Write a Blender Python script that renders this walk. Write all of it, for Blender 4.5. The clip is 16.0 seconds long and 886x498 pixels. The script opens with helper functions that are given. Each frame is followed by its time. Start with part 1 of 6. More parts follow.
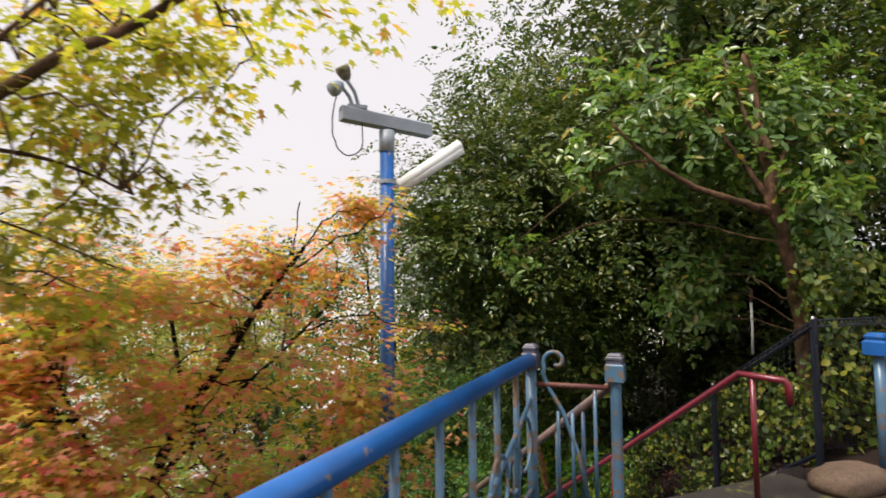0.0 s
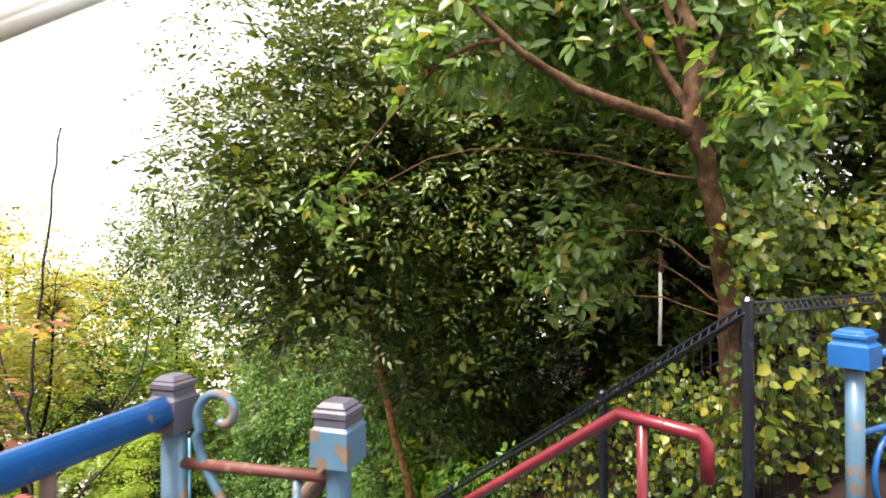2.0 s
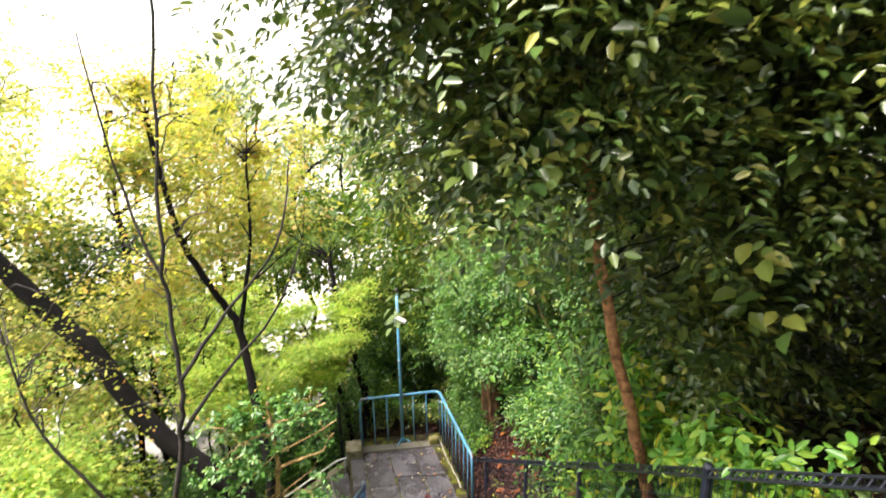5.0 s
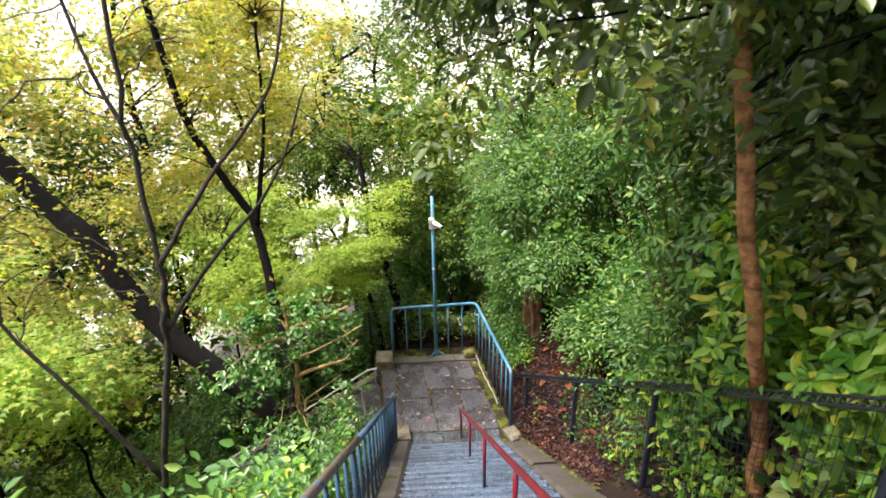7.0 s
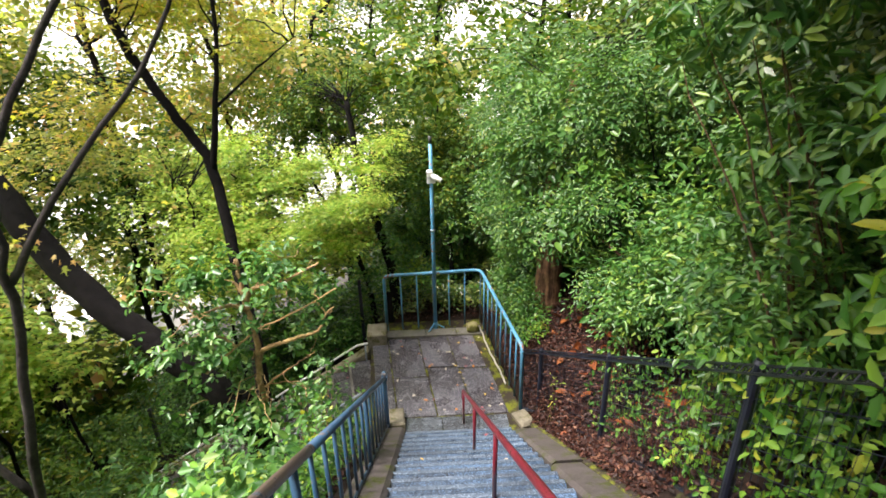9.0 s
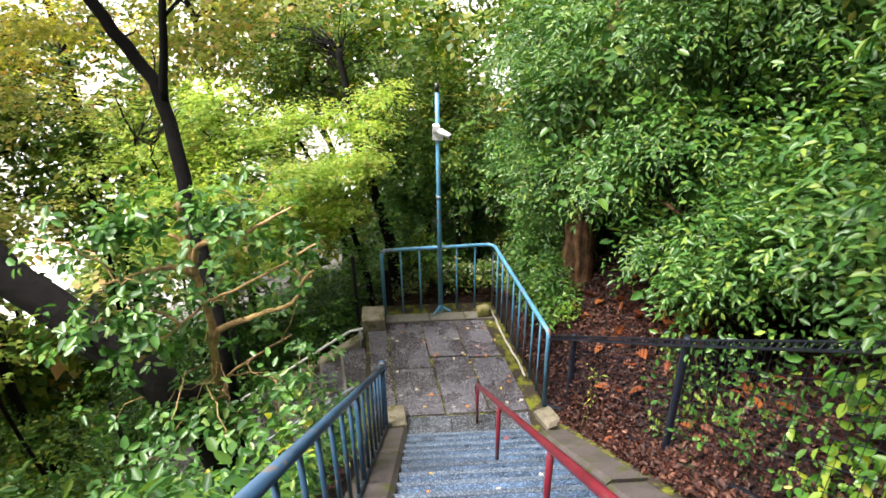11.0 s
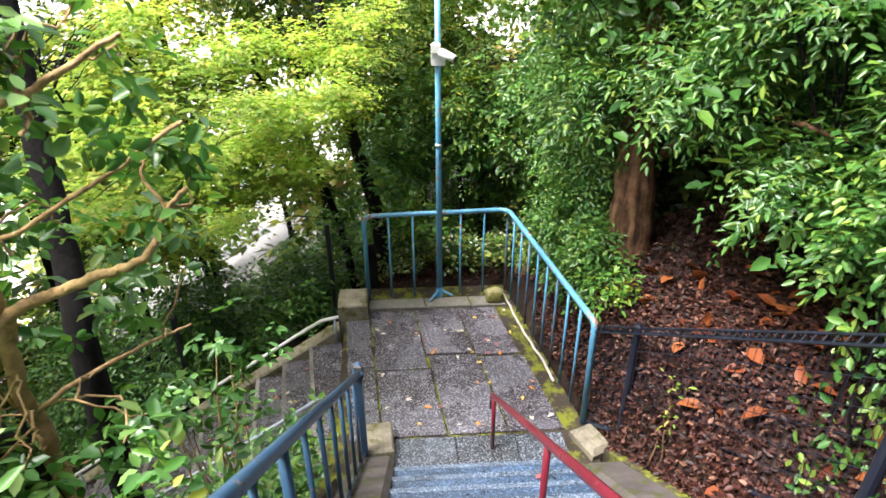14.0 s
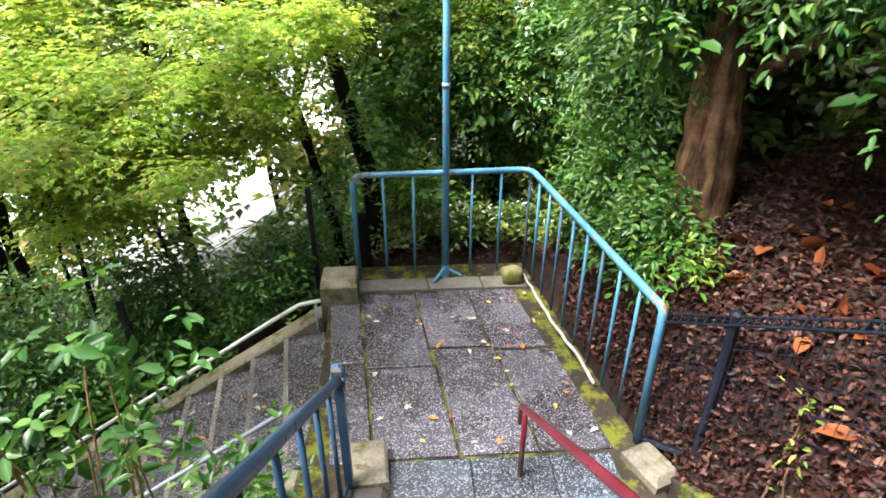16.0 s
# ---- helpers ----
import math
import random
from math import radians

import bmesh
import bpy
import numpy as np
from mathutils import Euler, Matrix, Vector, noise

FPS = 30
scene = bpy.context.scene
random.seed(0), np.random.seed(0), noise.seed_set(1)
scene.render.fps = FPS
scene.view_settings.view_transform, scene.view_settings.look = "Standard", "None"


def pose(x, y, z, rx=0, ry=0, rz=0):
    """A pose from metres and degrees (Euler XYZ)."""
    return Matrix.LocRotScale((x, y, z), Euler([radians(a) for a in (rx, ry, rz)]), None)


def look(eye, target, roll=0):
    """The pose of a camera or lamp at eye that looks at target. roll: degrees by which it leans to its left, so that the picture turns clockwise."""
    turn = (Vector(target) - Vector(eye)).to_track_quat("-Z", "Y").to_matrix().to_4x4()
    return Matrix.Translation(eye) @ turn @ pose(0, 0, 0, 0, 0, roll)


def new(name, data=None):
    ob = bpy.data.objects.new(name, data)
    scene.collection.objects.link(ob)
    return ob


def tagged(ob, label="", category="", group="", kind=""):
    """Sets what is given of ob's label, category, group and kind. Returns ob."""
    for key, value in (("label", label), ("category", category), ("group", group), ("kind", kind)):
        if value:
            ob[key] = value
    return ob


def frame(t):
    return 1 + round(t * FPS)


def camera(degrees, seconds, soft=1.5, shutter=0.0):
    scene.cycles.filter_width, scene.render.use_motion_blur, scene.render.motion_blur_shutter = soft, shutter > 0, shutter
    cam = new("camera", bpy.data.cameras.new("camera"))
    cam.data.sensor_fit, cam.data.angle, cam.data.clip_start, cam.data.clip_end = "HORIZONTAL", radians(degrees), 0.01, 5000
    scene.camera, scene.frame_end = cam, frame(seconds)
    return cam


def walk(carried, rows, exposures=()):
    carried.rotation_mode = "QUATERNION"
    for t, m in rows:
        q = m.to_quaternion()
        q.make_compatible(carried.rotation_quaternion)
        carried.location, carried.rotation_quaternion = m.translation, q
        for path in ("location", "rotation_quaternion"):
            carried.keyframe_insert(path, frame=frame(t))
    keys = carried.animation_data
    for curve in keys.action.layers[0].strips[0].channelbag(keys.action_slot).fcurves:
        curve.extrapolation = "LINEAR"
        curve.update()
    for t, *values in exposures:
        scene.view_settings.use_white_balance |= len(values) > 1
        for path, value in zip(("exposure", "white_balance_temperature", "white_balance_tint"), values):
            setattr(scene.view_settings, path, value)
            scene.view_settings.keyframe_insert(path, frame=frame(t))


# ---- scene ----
cam = camera(77.2, 16.0, soft=1.65, shutter=0.3)
PATH = [
    (0, (-0.375, -0.173, 1.361), (0.428, 1.654, 1.492), -0.5),
    (0.5, (0.094, 0.111, 1.353), (0.971, 1.905, 1.47), -0.6),
    (1, (0.613, 0.46, 1.357), (1.539, 2.232, 1.429), -0.6),
    (1.5, (1.12, 0.752, 1.374), (2.095, 2.498, 1.41), -0.5),
    (2, (1.499, 1.133, 1.346), (2.496, 2.867, 1.341), -0.4),
    (2.5, (1.901, 1.568, 1.317), (2.896, 3.303, 1.275), -0.5),
    (3, (2.179, 1.927, 1.342), (3.146, 3.676, 1.284), -0.1),
    (3.5, (2.345, 2.378, 1.211), (3.179, 4.194, 1.142), 1.0),
    (4, (2.502, 2.848, 1.241), (3.168, 4.721, 1.019), -1.1),
    (4.5, (2.518, 3.047, 1.153), (2.914, 4.974, 0.795), -1.4),
    (5, (2.496, 3.313, 0.991), (2.71, 5.24, 0.501), -1.2),
    (5.2, (2.493, 3.421, 0.971), (2.66, 5.328, 0.392), -0.8),
    (7.3, (2.532, 4.527, 0.105), (2.599, 6.364, -0.684), -1.1),
    (7.5, (2.559, 4.651, 0.019), (2.621, 6.476, -0.796), -1.0),
    (8, (2.594, 4.939, -0.165), (2.649, 6.76, -0.992), -1.3),
    (8.5, (2.571, 5.255, -0.382), (2.63, 7.069, -1.221), -1.0),
    (9, (2.595, 5.579, -0.595), (2.658, 7.396, -1.429), -1.3),
    (9.2, (2.563, 5.709, -0.685), (2.635, 7.524, -1.523), -1.2),
    (11.3, (2.46, 6.9, -1.603), (2.535, 8.702, -2.467), -0.8),
    (11.5, (2.457, 7.017, -1.677), (2.536, 8.818, -2.544), -0.7),
    (12, (2.517, 7.294, -1.839), (2.592, 9.092, -2.712), -0.9),
    (12.5, (2.478, 7.591, -2.072), (2.558, 9.388, -2.946), -0.6),
    (13, (2.492, 7.868, -2.236), (2.575, 9.662, -3.117), -0.5),
    (13.5, (2.449, 8.137, -2.453), (2.542, 9.928, -3.339), -0.3),
    (14, (2.443, 8.389, -2.614), (2.539, 10.178, -3.504), -0.3),
    (14.5, (2.397, 8.66, -2.832), (2.494, 10.449, -3.723), -0.3),
    (15, (2.402, 8.942, -2.989), (2.501, 10.726, -3.886), -0.2),
    (15.5, (2.419, 9.214, -3.168), (2.52, 10.993, -4.077), -0.1),
    (16, (2.401, 9.48, -3.343), (2.505, 11.244, -4.28), 0.1),
]
walk(cam, [(t, look(eye, target, roll)) for t, eye, target, roll in PATH],
     [(0.0, 1.15, 6400, 16), (1.0, 1.5, 6450, 16), (2.0, 2.35, 6600, 15), (2.5, 2.8, 6600, 14), (3.0, 3.1, 6600, 14), (3.6, 3.28, 6550, 12), (4.5, 3.02, 6450, 13), (5.2, 2.75, 6300, 15), (7.5, 2.48, 6200, 16), (9.0, 2.5, 6150, 14), (11.5, 2.68, 6050, 15), (16.0, 3.12, 5750, 16)])

# ---- light ----
world = bpy.data.worlds.new("world")
scene.world = world
world.use_nodes = True
wn, wl = world.node_tree.nodes, world.node_tree.links
SUN_EL, SUN_AZ = radians(62), radians(-105)
sky = wn.new("ShaderNodeTexSky")
sky.sky_type, sky.sun_disc = "NISHITA", False
sky.sun_elevation, sky.sun_rotation = SUN_EL, SUN_AZ
sky.dust_density, sky.air_density, sky.ozone_density = 6.0, 1.0, 1.0
veil = wn.new("ShaderNodeMix")
veil.data_type = "RGBA"
veil.inputs["Factor"].default_value = 0.72
veil.inputs["B"].default_value = (10.2, 9.8, 9.3, 1)
wl.new(sky.outputs["Color"], veil.inputs["A"])
wl.new(veil.outputs["Result"], wn["Background"].inputs["Color"])
wn["Background"].inputs["Strength"].default_value = 0.052
sun = new("sun", bpy.data.lights.new("sun", "SUN"))
sun.data.energy, sun.data.angle, sun.data.color = 2.3, radians(22), (1.0, 0.92, 0.78)
sun_from = Vector((math.sin(SUN_AZ) * math.cos(SUN_EL), math.cos(SUN_AZ) * math.cos(SUN_EL), math.sin(SUN_EL)))
sun.matrix_world = look(sun_from * 30, (0, 0, 0))


# ---- materials ----
def material(name, base, rough=0.6, metal=0.0, spec=0.5):
    m = bpy.data.materials.new(name)
    m.use_nodes = True
    p = m.node_tree.nodes["Principled BSDF"]
    p.inputs["Base Color"].default_value = (*base, 1)
    p.inputs["Roughness"].default_value = rough
    p.inputs["Metallic"].default_value = metal
    p.inputs["Specular IOR Level"].default_value = spec
    return m, m.node_tree.nodes, m.node_tree.links, p


def ramp(nodes, stops):
    r = nodes.new("ShaderNodeValToRGB")
    e = r.color_ramp.elements
    while len(e) < len(stops):
        e.new(0.5)
    for el, (at, col) in zip(e, stops):
        el.position, el.color = at, (*col, 1)
    return r


def tex(nodes, links, scale, detail=4.0, kind="ShaderNodeTexNoise", rough=0.6):
    c = nodes.new("ShaderNodeTexCoord")
    n = nodes.new(kind)
    n.inputs["Scale"].default_value = scale
    if kind == "ShaderNodeTexNoise":
        n.inputs["Detail"].default_value, n.inputs["Roughness"].default_value = detail, rough
    links.new(c.outputs["Object"], n.inputs["Vector"])
    return n


def mixed(nodes, links, fac, a, b, blend="MIX"):
    m = nodes.new("ShaderNodeMix")
    m.data_type, m.blend_type = "RGBA", blend
    for key, v in (("Factor", fac), ("A", a), ("B", b)):
        if isinstance(v, (int, float)):
            m.inputs[key].default_value = v
        elif isinstance(v, tuple):
            m.inputs[key].default_value = (*v, 1)
        else:
            links.new(v, m.inputs[key])
    return m.outputs["Result"]


def bumped(nodes, links, p, height, strength=0.3, distance=0.01):
    b = nodes.new("ShaderNodeBump")
    b.inputs["Strength"].default_value, b.inputs["Distance"].default_value = strength, distance
    links.new(height, b.inputs["Height"])
    links.new(b.outputs["Normal"], p.inputs["Normal"])


def painted_metal(name, paint, under, wear=0.5, fine=18.0, rough=0.35):
    """Old paint with stains, and rust or primer where it has flaked off."""
    m, n, l, p = material(name, paint, rough)
    big, small = tex(n, l, 2.3, 5), tex(n, l, fine, 6)
    tone = ramp(n, [(0.3, tuple(c * 0.65 for c in paint)), (0.7, tuple(min(1, c * 1.25) for c in paint))])
    l.new(big.outputs["Fac"], tone.inputs["Fac"])
    add = n.new("ShaderNodeMath")
    add.operation = "MULTIPLY_ADD"
    l.new(big.outputs["Fac"], add.inputs[0])
    add.inputs[1].default_value = 0.5
    l.new(small.outputs["Fac"], add.inputs[2])
    mask = ramp(n, [(1.1 - wear * 0.37, (0, 0, 0)), (min(1.0, 1.14 - wear * 0.37), (1, 1, 1))])
    l.new(add.outputs[0], mask.inputs["Fac"])
    rust = ramp(n, [(0.35, tuple(c * 0.5 for c in under)), (0.7, under)])
    l.new(small.outputs["Fac"], rust.inputs["Fac"])
    l.new(mixed(n, l, mask.outputs["Color"], tone.outputs["Color"], rust.outputs["Color"]), p.inputs["Base Color"])
    rr = ramp(n, [(0.0, (rough,) * 3), (1.0, (0.85,) * 3)])
    l.new(mask.outputs["Color"], rr.inputs["Fac"])
    l.new(rr.outputs["Color"], p.inputs["Roughness"])
    bumped(n, l, p, small.outputs["Fac"], 0.25, 0.004)
    return m


def aggregate(name, dark, mid, light, rough=0.38, moss=0.5):
    """Worn exposed-aggregate concrete: pale pebbles in grey mortar, damp, with dirt and moss."""
    m, n, l, p = material(name, mid, rough)
    cells = tex(n, l, 105, kind="ShaderNodeTexVoronoi")
    peb = n.new("ShaderNodeSeparateColor")
    l.new(cells.outputs["Color"], peb.inputs["Color"])
    cols = ramp(n, [(0.0, dark), (0.45, mid), (0.72, mid), (0.8, light), (1.0, light)])
    l.new(peb.outputs["Red"], cols.inputs["Fac"])
    gap = ramp(n, [(0.0, (0, 0, 0)), (0.55, (0, 0, 0)), (0.85, (1, 1, 1))])
    l.new(cells.outputs["Distance"], gap.inputs["Fac"])
    c1 = mixed(n, l, gap.outputs["Color"], cols.outputs["Color"], tuple(c * 0.55 for c in dark))
    stain = tex(n, l, 1.7, 6, rough=0.65)
    sr = ramp(n, [(0.35, (0.55, 0.5, 0.47)), (0.62, (1, 1, 1))])
    l.new(stain.outputs["Fac"], sr.inputs["Fac"])
    c2 = mixed(n, l, 1.0, c1, sr.outputs["Color"], "MULTIPLY")
    info = n.new("ShaderNodeObjectInfo")
    for node in (cells, stain):
        shift = n.new("ShaderNodeVectorMath")
        shift.operation = "MULTIPLY_ADD"
        shift.inputs[1].default_value = (1.0, 1.0, 1.0)
        l.new(node.inputs["Vector"].links[0].from_socket, shift.inputs[0])
        away_by = n.new("ShaderNodeMath")
        away_by.operation = "MULTIPLY"
        away_by.inputs[1].default_value = 37.0
        l.new(info.outputs["Random"], away_by.inputs[0])
        l.new(away_by.outputs[0], shift.inputs[2])
        l.new(shift.outputs[0], node.inputs["Vector"])
    vr = ramp(n, [(0.0, (0.8, 0.78, 0.76)), (1.0, (1.1, 1.08, 1.06))])
    l.new(info.outputs["Random"], vr.inputs["Fac"])
    c3 = mixed(n, l, 1.0, c2, vr.outputs["Color"], "MULTIPLY")
    ms = tex(n, l, 3.1, 8, rough=0.7)
    mm = ramp(n, [(0.66 - moss * 0.1, (0, 0, 0)), (0.8 - moss * 0.1, (0.8, 0.8, 0.8))])
    l.new(ms.outputs["Fac"], mm.inputs["Fac"])
    l.new(mixed(n, l, mm.outputs["Color"], c3, (0.07, 0.07, 0.02)), p.inputs["Base Color"])
    wet = ramp(n, [(0.35, (rough - 0.1,) * 3), (0.7, (rough + 0.25,) * 3)])
    l.new(stain.outputs["Fac"], wet.inputs["Fac"])
    l.new(wet.outputs["Color"], p.inputs["Roughness"])
    bumped(n, l, p, cells.outputs["Distance"], 0.35, -0.004)
    return m


def concrete(name, col, moss=0.5, rough=0.8, moss_col=(0.11, 0.11, 0.02)):
    m, n, l, p = material(name, col, rough, spec=0.22)
    big, small = tex(n, l, 2.6, 7, rough=0.7), tex(n, l, 45, 5)
    tone = ramp(n, [(0.28, tuple(c * 0.5 for c in col)), (0.5, col), (0.75, tuple(min(1, c * 1.3) for c in col))])
    l.new(big.outputs["Fac"], tone.inputs["Fac"])
    grain = ramp(n, [(0.3, (0.72,) * 3), (0.7, (1.15,) * 3)])
    l.new(small.outputs["Fac"], grain.inputs["Fac"])
    c = mixed(n, l, 1.0, tone.outputs["Color"], grain.outputs["Color"], "MULTIPLY")
    ms = tex(n, l, 4.3, 8, rough=0.75)
    mask = ramp(n, [(0.68 - 0.22 * moss, (0, 0, 0)), (0.78 - 0.22 * moss, (1, 1, 1))])
    l.new(ms.outputs["Fac"], mask.inputs["Fac"])
    l.new(mixed(n, l, mask.outputs["Color"], c, moss_col), p.inputs["Base Color"])
    bumped(n, l, p, small.outputs["Fac"], 0.5, 0.008)
    return m


def leaf_mat(name, stops, rough=0.4, glow=0.3, spec=0.5):
    """Leaves: each takes its own tone, and lets part of the light through."""
    m, n, l, p = material(name, stops[0][1], rough, spec=spec)
    g = n.new("ShaderNodeNewGeometry")
    r = ramp(n, stops)
    l.new(g.outputs["Random Per Island"], r.inputs["Fac"])
    patch = tex(n, l, 1.3, 3)
    pr = ramp(n, [(0.3, (0.7, 0.72, 0.7)), (0.7, (1.2, 1.15, 1.0))])
    l.new(patch.outputs["Fac"], pr.inputs["Fac"])
    col = mixed(n, l, 1.0, r.outputs["Color"], pr.outputs["Color"], "MULTIPLY")
    l.new(col, p.inputs["Base Color"])
    t = n.new("ShaderNodeBsdfTranslucent")
    l.new(mixed(n, l, 1.0, col, (1.5, 1.45, 0.7), "MULTIPLY"), t.inputs["Color"])
    mx = n.new("ShaderNodeMixShader")
    mx.inputs["Fac"].default_value = glow
    l.new(p.outputs["BSDF"], mx.inputs[1])
    l.new(t.outputs["BSDF"], mx.inputs[2])
    l.new(mx.outputs["Shader"], n["Material Output"].inputs["Surface"])
    return m


def bark(name, col, rough=0.85, scale=9.0, bands=0.0, grain=(6.0, 6.0, 20.0)):
    """Bark with furrows and lichen; bands: how strongly a drawn-out grain across or along the stem breaks it up."""
    m, n, l, p = material(name, col, rough, spec=0.18)
    a, b = tex(n, l, scale, 8, rough=0.7), tex(n, l, 2.0, 4)
    r = ramp(n, [(0.3, tuple(c * 0.35 for c in col)), (0.55, col), (0.78, tuple(min(1, c * 1.7) for c in col))])
    l.new(a.outputs["Fac"], r.inputs["Fac"])
    r2 = ramp(n, [(0.4, (1, 1, 1)), (0.7, (0.7, 0.85, 0.6))])
    l.new(b.outputs["Fac"], r2.inputs["Fac"])
    col_out = mixed(n, l, 1.0, r.outputs["Color"], r2.outputs["Color"], "MULTIPLY")
    height = a.outputs["Fac"]
    if bands:
        where_at, stretch = n.new("ShaderNodeTexCoord"), n.new("ShaderNodeMapping")
        stretch.inputs["Scale"].default_value = grain
        l.new(where_at.outputs["Object"], stretch.inputs["Vector"])
        ring = n.new("ShaderNodeTexNoise")
        ring.inputs["Scale"].default_value, ring.inputs["Detail"].default_value = 1.0, 5.0
        l.new(stretch.outputs["Vector"], ring.inputs["Vector"])
        rr = ramp(n, [(0.38, (0.3, 0.27, 0.27)), (0.52, (1, 1, 1)), (0.7, (1.35, 1.3, 1.25))])
        l.new(ring.outputs["Fac"], rr.inputs["Fac"])
        col_out = mixed(n, l, bands, col_out, mixed(n, l, 1.0, col_out, rr.outputs["Color"], "MULTIPLY"))
        height = ring.outputs["Fac"]
    l.new(col_out, p.inputs["Base Color"])
    bumped(n, l, p, height, 0.9, 0.03)
    return m


BLUE = painted_metal("blue_paint", (0.009, 0.092, 0.32), (0.2, 0.16, 0.12), 0.5, 14, 0.32)
BLUE_PALE = painted_metal("faded_blue_paint", (0.07, 0.15, 0.24), (0.17, 0.125, 0.1), 0.85, 12)
RAIL_BARE = painted_metal("bare_worn_rail", (0.15, 0.1, 0.085), (0.09, 0.11, 0.15), 0.8, 9, 0.45)
BLUE_RAIL = painted_metal("sky_blue_paint", (0.09, 0.27, 0.44), (0.3, 0.13, 0.08), 0.66, 22)
BLUE_DARK = painted_metal("dark_blue_paint", (0.03, 0.072, 0.135), (0.12, 0.105, 0.1), 0.66, 20)
RED = painted_metal("dark_red_paint", (0.125, 0.011, 0.021), (0.1, 0.04, 0.03), 0.55, 20, 0.3)
RUST = painted_metal("rusty_red_steel", (0.11, 0.032, 0.026), (0.16, 0.1, 0.075), 0.8, 26, 0.6)
BLACK = painted_metal("black_coating", (0.008, 0.01, 0.019), (0.024, 0.03, 0.048), 0.5, 24, 0.3)
CAP_DARK = painted_metal("dark_cap_paint", (0.075, 0.075, 0.105), (0.13, 0.08, 0.06), 0.6, 24, 0.4)
GALV = painted_metal("galvanised_steel", (0.27, 0.31, 0.36), (0.2, 0.2, 0.2), 0.5, 12, 0.4)
WHITE_PAINT = painted_metal("white_paint", (0.72, 0.72, 0.7), (0.4, 0.36, 0.3), 0.45, 22, 0.4)
PALE_PIPE = painted_metal("pale_pipe_paint", (0.4, 0.37, 0.33), (0.3, 0.2, 0.15), 0.6, 22, 0.5)
LAMP_GLASS = material("tube_cover", (0.75, 0.77, 0.76), 0.2)[0]
DARK_PLASTIC = material("dark_plastic", (0.02, 0.02, 0.022), 0.35)[0]
# treads and nosings: the blue of reflected sky is mixed into the base colours
STEP = aggregate("sky_tinted_step_aggregate", (0.027, 0.047, 0.08), (0.047, 0.083, 0.148), (0.118, 0.2, 0.36), 0.28, 0.15)
NOSE = aggregate("sky_tinted_worn_nosing", (0.05, 0.07, 0.107), (0.088, 0.124, 0.185), (0.2, 0.27, 0.37), 0.28, 0.0)
SLAB = aggregate("slab_aggregate", (0.042, 0.041, 0.053), (0.088, 0.082, 0.104), (0.32, 0.32, 0.36), 0.22, 0.3)
# wet front slabs, with the sky's bluish reflection painted into the colour
WET_SKY_SLAB = aggregate("wet_sky_slab_aggregate", (0.04, 0.046, 0.058), (0.08, 0.092, 0.115), (0.26, 0.3, 0.36), 0.2, 0.3)
EDGE = aggregate("worn_edge", (0.13, 0.12, 0.12), (0.22, 0.21, 0.2), (0.4, 0.38, 0.36), 0.4, 0.2)
SIDE = concrete("side_concrete", (0.15, 0.14, 0.12), 0.65)
KERB = concrete("mossy_kerb", (0.078, 0.066, 0.064), 0.75, 0.75, (0.045, 0.052, 0.01))
MOSS_BED = concrete("mossy_soil", (0.035, 0.027, 0.02), 0.9, 0.95, (0.12, 0.13, 0.012))
ROCK_BROWN = concrete("brown_rock", (0.12, 0.083, 0.06), 0.5, 0.8, (0.07, 0.065, 0.018))
STONE = concrete("pale_stone", (0.19, 0.168, 0.125), 0.8, 0.8, (0.07, 0.07, 0.016))
ROCK = concrete("mossy_rock", (0.22, 0.19, 0.1), 1.1)
PAVING = concrete("top_paving", (0.032, 0.028, 0.026), 0.6)
SOIL = concrete("bank_soil", (0.018, 0.01, 0.0075), 0.45, 0.9, (0.05, 0.06, 0.015))
# far ground blends to pale grey: bright haze and sky painted into its colour
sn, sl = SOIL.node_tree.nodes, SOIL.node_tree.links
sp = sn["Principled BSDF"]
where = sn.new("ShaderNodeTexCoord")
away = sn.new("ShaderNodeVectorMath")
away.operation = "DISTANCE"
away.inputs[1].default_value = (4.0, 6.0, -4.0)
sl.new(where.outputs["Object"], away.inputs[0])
far_haze = sn.new("ShaderNodeMapRange")
far_haze.inputs["From Min"].default_value, far_haze.inputs["From Max"].default_value = 22.0, 40.0
sl.new(away.outputs["Value"], far_haze.inputs["Value"])
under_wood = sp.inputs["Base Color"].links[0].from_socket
sl.new(mixed(sn, sl, far_haze.outputs["Result"], under_wood, (0.45, 0.44, 0.42)), sp.inputs["Base Color"])
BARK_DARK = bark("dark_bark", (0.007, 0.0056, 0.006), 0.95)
BARK_BROWN = bark("brown_bark", (0.12, 0.066, 0.04), 0.85, 14, 0.6, (14.0, 14.0, 9.0))
BARK_TAN = bark("tan_bark", (0.5, 0.31, 0.16), 0.55, 14)
BARK_GREY = bark("grey_bark", (0.05, 0.042, 0.042), 0.9)
BARK_ORANGE = bark("orange_bark", (0.42, 0.2, 0.095), 0.75, 16, 0.6, (9.0, 9.0, 22.0))
BARK_OLD = bark("old_bark", (0.16, 0.085, 0.05), 0.9, 9, 1.0, (15.0, 15.0, 2.2))
EVERGREEN = leaf_mat("evergreen_leaf", [(0.0, (0.028, 0.064, 0.015)), (0.45, (0.072, 0.125, 0.028)), (0.8, (0.14, 0.19, 0.04)), (1.0, (0.22, 0.22, 0.045))], 0.3, 0.19, 0.6)
SHRUB = leaf_mat("shrub_leaf", [(0.0, (0.022, 0.078, 0.016)), (0.5, (0.058, 0.15, 0.028)), (0.85, (0.11, 0.215, 0.038)), (1.0, (0.19, 0.27, 0.045))], 0.36, 0.24, 0.36)
